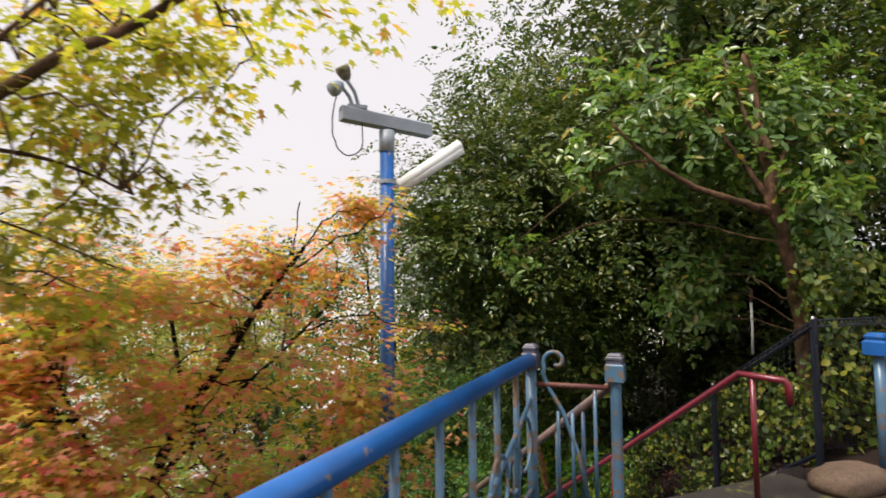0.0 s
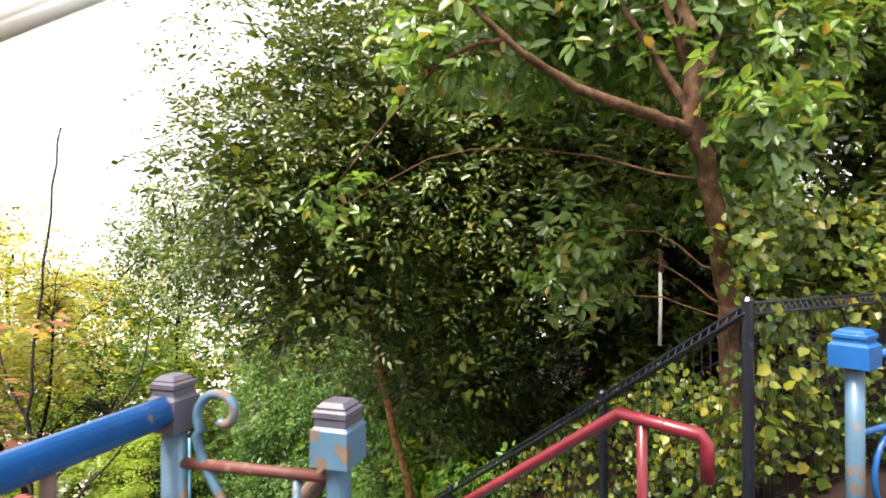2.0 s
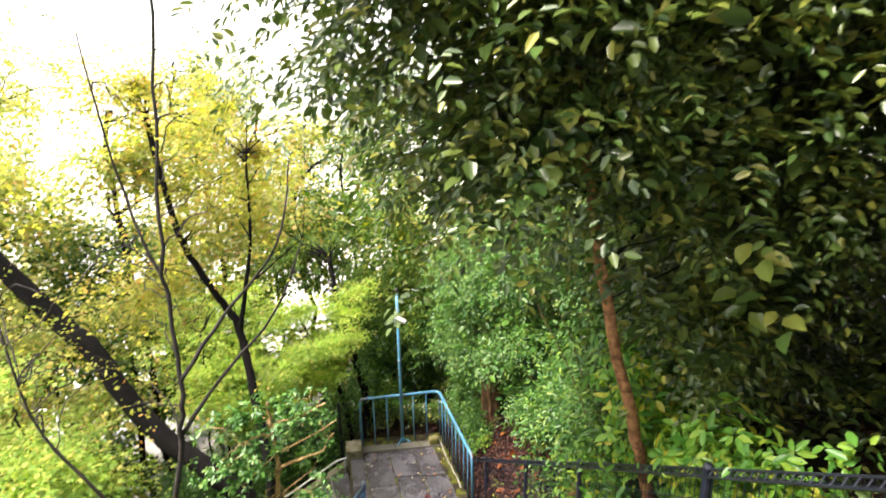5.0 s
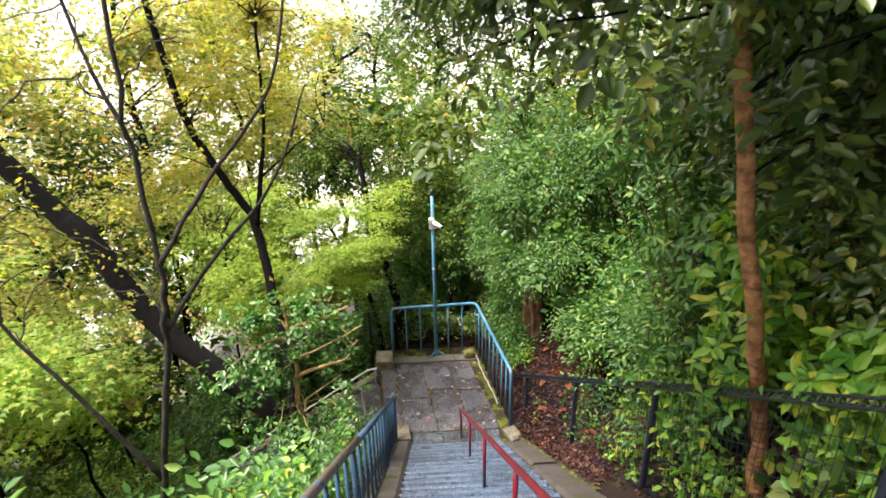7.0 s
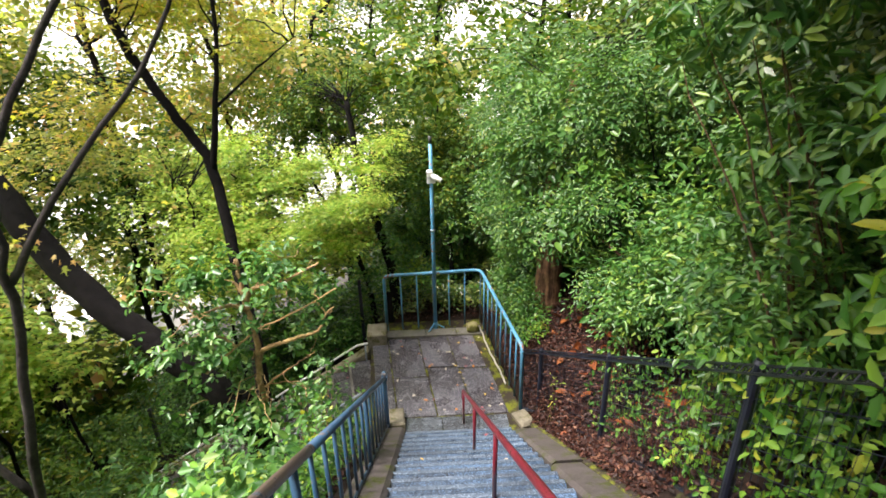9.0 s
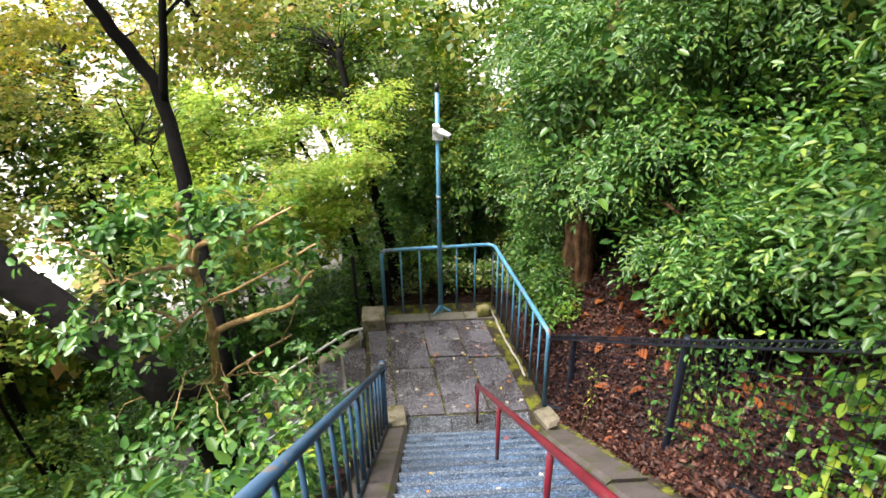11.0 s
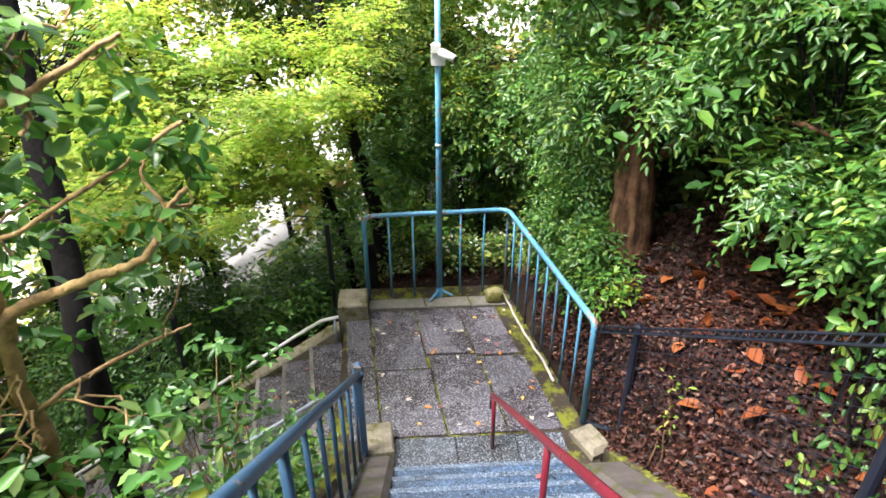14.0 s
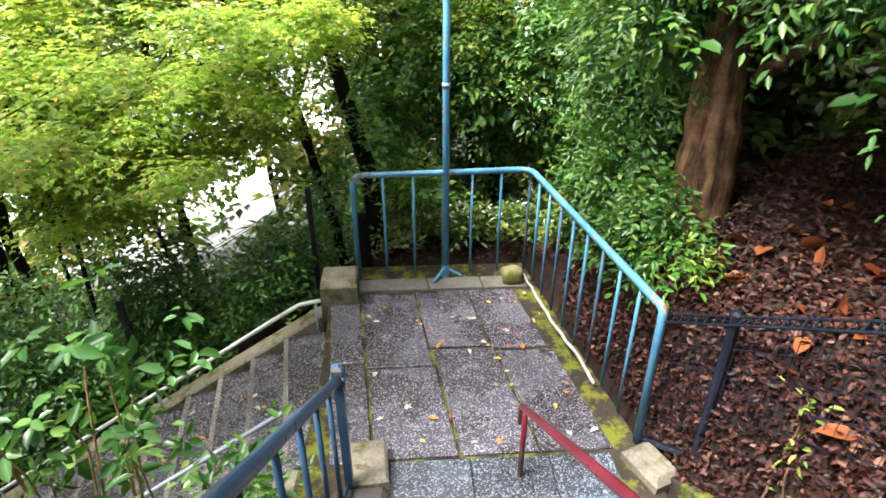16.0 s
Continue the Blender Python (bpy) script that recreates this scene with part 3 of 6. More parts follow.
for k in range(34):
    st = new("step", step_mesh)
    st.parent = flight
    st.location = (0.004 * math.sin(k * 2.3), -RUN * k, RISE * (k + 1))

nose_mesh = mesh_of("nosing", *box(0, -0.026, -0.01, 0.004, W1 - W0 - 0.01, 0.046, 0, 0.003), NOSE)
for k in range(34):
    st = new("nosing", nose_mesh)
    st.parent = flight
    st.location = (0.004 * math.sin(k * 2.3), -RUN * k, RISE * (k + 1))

part("stair_kerb", sloped_bar((2.02, 2.6, 0.02), (2.02, 11.93, -6.36), 0.37, 0.6), KERB, None, "narrow mossy concrete kerb under the blue stair railing", False, "kerb", "structure")
for a, b, wd in ((2.85, 5.1, 0.36), (5.12, 7.35, 0.34), (7.37, 9.6, 0.35), (9.62, 11.55, 0.34)):
    part("stair_kerb", sloped_bar((3.93, a, float(stair_line(np.array(a))) + 0.03), (3.93 - 0.02, b, float(stair_line(np.array(b))) + 0.0), wd, 0.6), KERB, None, "mossy brown concrete kerb beside the stairs", False, "kerb", "structure")

part("moss_strip", sloped_bar((4.13, 8.3, float(stair_line(np.array(8.3))) + 0.012), (4.1, 11.95, -6.4), 0.12, 0.4), MOSS_BED, None, "yellow-green moss between the kerb and the fence", False, "moss", "structure")
landing = thing("landing", (2.9, 13.2, LAND_Z), "landing of damp speckled concrete slabs with fallen leaves", "landing", kind="structure")
part("bed", prism([(1.55, 11.45), (4.02, 11.45), (3.98, 12.3), (3.62, 14.95), (1.5, 14.95), (1.6, 13)], LAND_Z - 0.45, LAND_Z - 0.022), MOSS_BED, landing)


def on_landing(u, v):
    """Plan place on the landing, which leans to one side: u across from its open side, v along."""
    y = 12.2 + v * 2.33
    x0, x1 = 2.085 - 0.275 * v, 3.98 - 0.37 * v
    return (x0 + (x1 - x0) * u, y + 0.02 * u)


def slab(u0, u1, v0, v1, dz=0.0, tilt=0.0):
    g = 0.006
    poly = [on_landing(u0 + g, v0 + g), on_landing(u1 - g, v0 + g), on_landing(u1 - g + tilt, v1 - g), on_landing(u0 + g + tilt, v1 - g)]
    part("slab", prism(poly, LAND_Z - 0.08, LAND_Z + dz, 0.006), SLAB, landing)


for u0, u1, v0, v1, dz in ((0.0, 0.32, 0.0, 0.42, 0), (0.0, 0.31, 0.42, 0.93, -0.003), (0.32, 0.62, 0.0, 0.52, 0.002), (0.31, 0.61, 0.52, 0.93, 0.006),
                           (0.62, 0.9, 0.0, 0.5, -0.004), (0.61, 0.88, 0.5, 0.93, 0.003)):
    slab(u0, u1, v0, v1, dz)
for a, b in ((2.2, 2.75), (2.756, 3.3), (3.306, 3.74)):
    part("slab", prism([(a, 11.4), (b, 11.4), (b, 12.19), (a, 12.19)], LAND_Z - 0.08, LAND_Z - 0.003, 0.006), WET_SKY_SLAB, landing)
for v0, v1 in ((0.0, 0.45), (0.455, 0.93)):
    a, b, c, d = on_landing(-0.16, v0), on_landing(-0.006, v0), on_landing(-0.006, v1), on_landing(-0.16, v1)
    part("slab", prism([a, b, c, d], LAND_Z - 0.2, LAND_Z - 0.002, 0.008), SLAB, landing)
for u0, u1 in ((0.0, 0.4), (0.405, 0.72), (0.725, 0.97)):
    a, b, c, d = on_landing(u0, 0.935), on_landing(u1, 0.935), on_landing(u1, 1.03), on_landing(u0, 1.03)
    part("kerb_stone", prism([a, b, c, d], LAND_Z - 0.1, LAND_Z + 0.018, 0.012), SIDE, landing)

# side stairs going down from the landing, turned a little
side_turn = radians(10.5)
SC, SS = math.cos(side_turn), math.sin(side_turn)


def side(u, v, z):
    """u metres down the side stairs from the landing's edge, v metres across them from the near side."""
    return Vector((1.80 - u * SC - v * SS, 12.35 - u * SS + v * SC, z))


side_stairs = thing("side_stairs", side(0, 0.8, LAND_Z - 0.3), "side flight of speckled concrete steps with orange fallen leaves", "stairs", kind="structure")
for k in range(14):
    u, z = 0.02 + 0.325 * k, LAND_Z - 0.17 * (k + 1)
    a, b, c, d = side(u + 0.36, 0.0, 0), side(u - 0.02, 0.0, 0), side(u - 0.02, 1.64, 0), side(u + 0.36, 1.64, 0)
    part("step", prism([p.xy for p in (a, b, c, d)], z - 0.22, z, 0.012), SLAB, side_stairs)
for k in range(14):
    u, z = 0.02 + 0.325 * k, LAND_Z - 0.17 * (k + 1)
    a, b2, c, d = side(u + 0.362, 0.01, 0), side(u + 0.322, 0.01, 0), side(u + 0.322, 1.63, 0), side(u + 0.362, 1.63, 0)
    part("nosing", prism([p.xy for p in (a, b2, c, d)], z - 0.05, z + 0.004, 0.004), EDGE, side_stairs)
part("parapet", sloped_bar(side(0.0, 1.74, LAND_Z + 0.02), side(4.7, 1.74, LAND_Z + 0.02 - 4.7 * 0.53), 0.2, 0.9), STONE, None, "sloping weathered concrete parapet beside the side stairs", False, "parapet", "structure")
part("parapet", sloped_bar(side(0.1, -0.1, LAND_Z - 0.02), side(4.7, -0.1, LAND_Z - 0.02 - 4.6 * 0.53), 0.18, 0.9), STONE, None, "sloping weathered concrete parapet near the bushes", False, "parapet", "structure")
part("newel_block", box(1.64, 14.36, LAND_Z - 0.3, LAND_Z + 0.22, 0.36, 0.42, 0.05, 0.02), STONE, None, "pale mossy concrete block at the landing corner", False, "block", "structure")
part("stone_block", box(2.06, 12.1, LAND_Z - 0.05, LAND_Z + 0.13, 0.26, 0.36, 0.08, 0.02), STONE, None, "yellowish squared stone block at the railing foot", False, "stone")
part("rock", lump(3.43, 14.5, LAND_Z - 0.02, 0.3, 0.24, 0.22, 3.1), ROCK, None, "moss-covered rock at the landing edge", True, "rock")
part("stone_block", box(3.98, 12.04, LAND_Z - 0.1, LAND_Z + 0.08, 0.25, 0.34, 0.38, 0.045), STONE, None, "pale worn stone with moss beside the stair kerb", False, "stone")
part("rock", lump(3.86, 2.36, TOP_Z - 0.06, 0.72, 0.45, 0.24, 7.7, 0.1), ROCK_BROWN, None, "flat brown stone under the blue gate post", True, "rock")
part("rock", lump(3.95, 15.3, -6.75, 0.3, 0.3, 0.55, 5.2), ROCK, None, "grey boundary stone among shrubs behind the landing", True, "rock")

# ---- railings ----
def post_cap(x, y, z, turn=0.0, w=0.115):
    """Square capital with two ridges and a rounded crown; z is its top."""
    return join(box(x, y, z - 0.16, z - 0.055, w, w, turn, 0.012), box(x, y, z - 0.055, z - 0.035, w * 0.8, w * 0.8, turn, 0.004),
                box(x, y, z - 0.035, z - 0.016, w * 0.88, w * 0.88, turn, 0.006), box(x, y, z - 0.016, z, w * 0.74, w * 0.74, turn, 0.012))


def arc(c, ax, ay, r, a0, a1, n=12):
    c, ax, ay = Vector(c), Vector(ax), Vector(ay)
    return [c + ax * math.cos(a0 + (a1 - a0) * k / n) * r + ay * math.sin(a0 + (a1 - a0) * k / n) * r for k in range(n + 1)]


A, B = Vector((1.624, 2.962, 0)), Vector((2.006, 2.598, 0))
UP = Vector((0, 0, 1))
rail_dir = Vector((-0.718, -0.696, 0))

top_railing = thing("platform_railing", (A.x, A.y, TOP_Z), "blue painted tubular railing with scroll panels edging the platform", "railing")
far_end = A + rail_dir * 4.2
part("top_rail", tube([A + UP * 0.875, A + rail_dir * 2 + UP * 0.872, far_end + UP * 0.87], 0.044, 16), BLUE, top_railing, "thick bright blue tube", True)
corner = part("corner_post", tube([A + UP * (TOP_Z - 0.3), A + UP * 0.84], 0.036, 12), BLUE_PALE, top_railing, "faded blue tube post", True)
part("cap", post_cap(A.x, A.y, 0.975, 0.72, 0.1), CAP_DARK, corner, "dark grey ridged cap")
for k in range(1, 11):
    q = A + rail_dir * (0.39 * k)
    part("baluster", tube([q + UP * (TOP_Z + 0.02), q + UP * 0.83], 0.018, 10), BLUE_PALE, top_railing, smooth=True)
part("bottom_rail", tube([A + UP * 0.05, far_end + UP * 0.05], 0.016, 8), BLUE_PALE, top_railing, smooth=True)
part("brace", tube([A + rail_dir * 0.02 + UP * 0.62, A + rail_dir * 1.5 + UP * 0.12], 0.014, 8), BLUE_PALE, top_railing, smooth=True)
for k, (u, z, r) in enumerate(((0.2, 0.38, 0.16), (0.44, 0.3, 0.13), (0.75, 0.3, 0.16))):
    part("ring", tube(arc(A + rail_dir * u + UP * z, rail_dir, UP, r, 0, 5.6, 22), 0.011, 7), BLUE_PALE, top_railing, smooth=True)

gate_dir = (B - A).normalized()
gate = thing("gate_panel", (B.x, B.y, TOP_Z), "short blue panel with an iron scroll and rusty crossbar", "railing")
gate_post = part("post", join(tube([B + UP * (TOP_Z - 0.1), B + UP * 0.8], 0.034, 12), box(B.x, B.y, 0.76, 0.868, 0.112, 0.112, 0.72, 0.01)), BLUE_PALE, gate, "faded blue post with a square head")
part("cap", join(box(B.x, B.y, 0.866, 0.892, 0.094, 0.094, 0.72, 0.005), box(B.x, B.y, 0.892, 0.912, 0.102, 0.102, 0.72, 0.006), box(B.x, B.y, 0.912, 0.93, 0.086, 0.086, 0.72, 0.012)), CAP_DARK, gate_post, "dark worn ridged cap")
part("crossbar", tube([A + UP * 0.715 + gate_dir * -0.03, B + UP * 0.715 + gate_dir * 0.03], 0.017, 8), RUST, gate, "rusty red crossbar", True)
sc = A + gate_dir * 0.16 + UP * 0.865
spiral = [sc + (gate_dir * -math.cos(a) + UP * math.sin(a)) * max(0.02, 0.085 - 0.0115 * (a + 0.6)) for a in [-0.6 + 0.3 * k for k in range(20)]]
stem = [A + gate_dir * 0.36 + UP * -0.05, A + gate_dir * 0.29 + UP * 0.3, A + gate_dir * 0.2 + UP * 0.55, A + gate_dir * 0.1 + UP * 0.72, A + gate_dir * 0.075 + UP * 0.8]
part("scroll", tube(stem + spiral, 0.014, 8), BLUE_PALE, gate, "curled pale blue iron scroll", True)
for u in (0.17, 0.26, 0.4):
    q = A + gate_dir * u
    part("baluster", tube([q + UP * TOP_Z, q + UP * (0.7 if u > 0.3 else 0.55)], 0.012, 8), BLUE_PALE, gate, smooth=True)

stair_rail = thing("stair_railing", (1.95, 7.3, -3.2), "long blue stair railing with close balusters, paint worn", "railing")
R0, R1 = Vector((2.0, 2.62, 0.74)), Vector((1.955, 11.9, -5.44))
part("top_rail", tube([R0, R0.lerp(R1, 0.3), R0.lerp(R1, 0.55)], 0.027, 12), RAIL_BARE, stair_rail, "tube worn bare to brown metal", True)
part("top_rail", tube([R0.lerp(R1, 0.55), R0.lerp(R1, 0.7), R1], 0.0272, 12), BLUE_DARK, stair_rail, "worn dark blue tube", True)
low0, low1 = R0 - UP * 0.78, R1 - UP * 0.85
part("bottom_rail", tube([low0, low1], 0.014, 8), BLUE_DARK, stair_rail, smooth=True)
nb = 31
bal = mesh_of("baluster", *tube([(0, 0, -0.93), (0, 0, 0)], 0.014, 8), BLUE_DARK, True)
for k in range(1, nb):
    ob = new("baluster", bal)
    ob.parent = stair_rail
    ob.location = R0.lerp(R1, k / nb) - origin(stair_rail)
for k in (8, 16, 24):
    q = R0.lerp(R1, k / nb)
    part("post", tube([q - UP * 1.02, q], 0.022, 10), BLUE_DARK, stair_rail, smooth=True)
E2 = R1 + Vector((0, 0.02, 0))
part("end_post", join(box(E2.x, E2.y, LAND_Z - 0.02, -5.47, 0.05, 0.05), box(E2.x, E2.y, -5.47, -5.41, 0.085, 0.085, 0, 0.01), box(E2.x, E2.y, -5.41, -5.35, 0.06, 0.07, 0, 0.02)), BLUE_DARK, stair_rail, "dark square post with a cap")

red = thing("red_handrail", (3.07, 7.3, -3.4), "dark red painted steel handrail along the middle of the stairs", "handrail")
H0, H1 = Vector((3.07, 2.571, 0.735)), Vector((3.07, 12.12, -5.905))
part("bar", tube([(3.17, 2.29, 0.56), (3.172, 2.295, 0.69), (3.165, 2.312, 0.715), H0, H0.lerp(H1, 0.35), H0.lerp(H1, 0.7), H1, H1 + Vector((0, 0.01, -0.15))], 0.024, 10), RED, red, smooth=True)
for y in (2.5, 3.9, 5.5, 7.12, 8.77, 10.4, 12.03):
    zt = H0.z + (y - H0.y) / (H1.y - H0.y) * (H1.z - H0.z)
    if y < 2.6:
        zt = 0.73
    kk = math.floor((FOOT_Y - y) / RUN) + 1
    zb = TOP_Z if y < 2.792 else (LAND_Z + RISE * kk if kk > 0 else LAND_Z)
    part("post", tube([(3.07 if y > 2.6 else 3.1, y, zb - 0.02), (3.07 if y > 2.6 else 3.1, y, zt)], 0.019, 10), RED, red, smooth=True)

guard = thing("landing_guardrail", (2.8, 14.0, LAND_Z), "chipped light blue tube guardrail round the landing", "railing")
GL, GR, GE = Vector((1.81, 14.64, -5.25)), Vector((3.6, 14.74, -5.25)), Vector((3.955, 12.29, -5.3))
# rounded corners along the rail's run
def rounded(a, b, c, r, n=6):
    d0, d1 = (a - b).normalized() * r, (c - b).normalized() * r
    return [b + d0 * (1 - t) ** 2 + d1 * t * t for t in [k / n for k in range(n + 1)]]


foot_l, foot_e = Vector((1.81, 14.63, LAND_Z)), Vector((3.965, 12.28, LAND_Z))
guard_path = [foot_l] + rounded(foot_l, GL, GR, 0.12) + rounded(GL, GR, GE, 0.14) + rounded(GR, GE, foot_e, 0.05) + [foot_e]
part("rail", tube(guard_path, 0.029, 12), BLUE_RAIL, guard, smooth=True)
for a, b, n in ((GL, GR, 6), (GR, GE, 9)):
    for k in range(1, n + (1 if a is GL else 0)):
        q = a.lerp(b, k / n)
        part("baluster", tube([(q.x, q.y, LAND_Z + 0.02), (q.x, q.y, q.z)], 0.013, 8), BLUE_RAIL if k % 3 else BLUE_PALE, guard, smooth=True)
pipe_pts = [Vector(p) for p in ((3.5, 14.6, -6.3), (3.6, 14.45, -6.4), (3.62, 14.1, -6.37), (3.7, 13.6, -6.38), (3.78, 13.1, -6.37), (3.82, 12.85, -6.4))]
part("conduit", tube(bend(pipe_pts, 0.014, 0.014, 5, 0.006)[0], 0.015, 8), PALE_PIPE, None, "pale conduit pipe along the guardrail foot", True, "pipe")

white_rail = thing("side_handrail", side(0, 1.6, LAND_Z), "white handrail above the parapet of the side stairs", "handrail")
part("bar", tube([side(-0.0, 1.62, LAND_Z + 0.2), side(0.2, 1.62, LAND_Z + 0.18), side(0.5, 1.62, LAND_Z + 0.02), side(4.8, 1.62, LAND_Z + 0.02 - 4.3 * 0.56)], 0.02, 10), WHITE_PAINT, white_rail, smooth=True)
for u in (0.05, 1.6, 3.2, 4.7):
    zt = LAND_Z + 0.18 if u < 0.2 else LAND_Z + 0.02 - (u - 0.5) * 0.56
    part("post", tube([side(u, 1.62, zt - 0.6 if u > 0.2 else LAND_Z - 0.2), side(u, 1.62, zt)], 0.016, 8), GALV, white_rail, smooth=True)
low_rail = thing("side_handrail", side(1.0, 0.05, LAND_Z - 0.5), "brown painted handrail on the near side of the side stairs", "handrail")
part("bar", tube([side(0.25, 0.08, LAND_Z + 0.35), side(3.6, 0.08, LAND_Z + 0.35 - 3.4 * 0.53)], 0.018, 8), GALV, low_rail, smooth=True)
for u in (0.4, 1.9, 3.4):
    part("post", tube([side(u, 0.08, LAND_Z - 0.53 * u - 0.1), side(u, 0.08, LAND_Z + 0.38 - 0.53 * u)], 0.014, 8), GALV, low_rail, smooth=True)

right_gate = thing("gate_panel", (4.216, 2.318, TOP_Z), "blue gate post with an iron scroll panel", "railing")
part("post", tube([(4.216, 2.318, TOP_Z), (4.216, 2.318, 0.84)], 0.036, 12), BLUE_PALE, right_gate, "faded blue tube post", True)
part("cap", post_cap(4.216, 2.318, 0.985, 0.1, 0.15), BLUE, right_gate, "bright blue ridged cap")
for z, r in ((0.86, 0.02), (0.53, 0.016), (0.1, 0.016)):
    part("crossbar", tube([(4.216, 2.318, z), (6.0, 2.2, z)], r, 8), BLUE, right_gate, smooth=True)
for cx0, r in ((4.55, 0.2), (4.98, 0.2), (5.42, 0.2)):
    part("ring", tube(arc((cx0, 2.29, 0.32), (1, -0.06, 0), UP, r, 0.3, 5.6, 22), 0.012, 7), BLUE, right_gate, smooth=True)
part("post", tube([(6.0, 2.2, TOP_Z), (6.0, 2.2, 0.9)], 0.036, 12), BLUE_PALE, right_gate, smooth=True)

# ---- black mesh fence ----
fence = thing("mesh_fence", (4.3, 7.0, -3.0), "black coated wire mesh fence along the bank", "fence")
FP = [Vector(p) for p in ((4.3, 2.84, 1.05), (4.3, 3.85, 0.35), (4.31, 5.93, -1.06), (4.31, 7.88, -2.38), (4.34, 9.95, -3.8), (4.14, 11.87, -5.07), (3.97, 12.33, -5.36))]


def mesh_panel(a, b, drop, name="mesh_panel"):
    """Upright wires, level wires and a folded top edge, between two posts."""
    geos = []
    flat_len = (b - a).xy.length
    n = max(2, int(flat_len / 0.052))
    sidev = Vector((-(b - a).y, (b - a).x, 0)).normalized()
    for k in range(n + 1):
        q = a.lerp(b, k / n)
        geos.append(tube([q - UP * drop, q - UP * 0.03], 0.0022, 3, False))
        geos.append(tube([q - UP * 0.005, q + sidev * 0.03 - UP * 0.055, q - sidev * 0.03 - UP * 0.055, q - UP * 0.005], 0.0055, 4, False))
    for z in (0.06, 0.22, 0.38, 0.54, 0.7, 0.86, drop - 0.02):
        geos.append(tube([a - UP * z, b - UP * z], 0.0028, 4, False))
    for o in (UP * -0.005, sidev * 0.03 - UP * 0.055, sidev * -0.03 - UP * 0.055):
        geos.append(tube([a + o, b + o], 0.009, 5, False))
    return join(*geos)


for k, p in enumerate(FP[:-1]):
    part("post", join(tube([p - UP * 1.35, p + UP * 0.01], 0.03, 10), tube([p + UP * 0.01, p + UP * 0.03], [0.034, 0.02], 10)), BLACK, fence, smooth=False)
    part("mesh_panel", mesh_panel(p, FP[k + 1], 1.08), BLACK, fence)
    part("bottom_wire", tube([p - UP * 1.09, FP[k + 1] - UP * 1.09], 0.02, 6), BLACK, fence)
back_fence = thing("mesh_fence", (5.5, 2.8, 0.0), "black coated wire mesh fence overgrown with ivy", "fence")
bp0, bp1, bp2 = FP[0] + Vector((0.02, 0, 0)), Vector((6.3, 2.72, 1.05)), Vector((8.3, 2.6, 1.05))
for a, b in ((bp0, bp1), (bp1, bp2)):
    part("mesh_panel", mesh_panel(a, b, 1.08), BLACK, back_fence)
    part("post", tube([b - UP * 1.25, b + UP * 0.02], 0.03, 10), BLACK, back_fence)
wire_fence = thing("wire_fence", (1.32, 14.9, -6.4), "dark wire fence with square posts beside the side stairs", "fence")
WP = [Vector((1.32, 14.9, -5.48)), Vector((-0.7, 14.55, -6.55)), Vector((-2.8, 14.2, -7.7))]
for p in WP:
    part("post", box(p.x, p.y, p.z - 1.3, p.z + 0.02, 0.06, 0.06, 0.1, 0.008), BLACK, wire_fence)
for z in (0.03, 0.06, 0.3, 0.42, 0.54, 0.66, 0.78):
    part("wire", join(tube([WP[0] - UP * z, WP[1] - UP * z], 0.004, 4), tube([WP[1] - UP * z, WP[2] - UP * z], 0.004, 4), tube([WP[0] - UP * z, GL - UP * (z + 0.05)], 0.004, 4)), BLACK, wire_fence)

# ---- lamp post, camera pole ----
lamp = thing("lamp_post", (0.895, 3.745, -1.5), "blue steel lamp post with a grey crossarm and a tube light", "lamp post")
LX, LY = 0.895, 3.745
part("pole", tube([(LX, LY, -1.6), (LX, LY, 2.38)], 0.052, 16), BLUE, lamp, "dark blue painted pole", True)
part("sleeve", tube([(LX, LY, 2.36), (LX, LY, 2.52)], 0.058, 16), GALV, lamp, "grey sleeve", True)
arm = sloped_bar((0.54, 3.72, 2.66), (1.26, 3.79, 2.62), 0.1, 0.1)
part("crossarm", arm, GALV, lamp, "grey square steel arm")
tube_d = (Vector((1.47, 3.72, 2.405)) - Vector((1.02, 3.72, 2.1))).normalized()
t0 = Vector((1.0, 3.72, 2.09))
part("tube_light", join(tube([t0, t0 + tube_d * 0.6], 0.042, 12), tube([t0 + tube_d * -0.01 + Vector((-0.012, 0, 0.02)), t0 + tube_d * 0.61 + Vector((-0.02, 0, 0.03))], 0.05, 6)), LAMP_GLASS, lamp, "white fluorescent tube fitting", True)
part("bracket", tube([(LX, LY - 0.03, 2.1), t0], 0.014, 6), GALV, lamp)
part("clamp", join(tube([(LX, LY, 1.97), (LX, LY, 2.0)], 0.06, 14), tube([(LX + 0.05, LY, 1.985), (LX + 0.13, LY - 0.02, 1.96)], 0.016, 8)), GALV, lamp)
part("band", tube([(LX, LY, 2.12), (LX, LY, 2.15)], 0.06, 14), GALV, lamp)


def spotlight(at, aim):
    """A lamp head on a bent stem above the arm."""
    at, aim = Vector(at), Vector(aim).normalized()
    head = tube([at - aim * 0.06, at - aim * 0.03, at + aim * 0.02, at + aim * 0.05], [0.018, 0.04, 0.055, 0.05], 14)
    return head


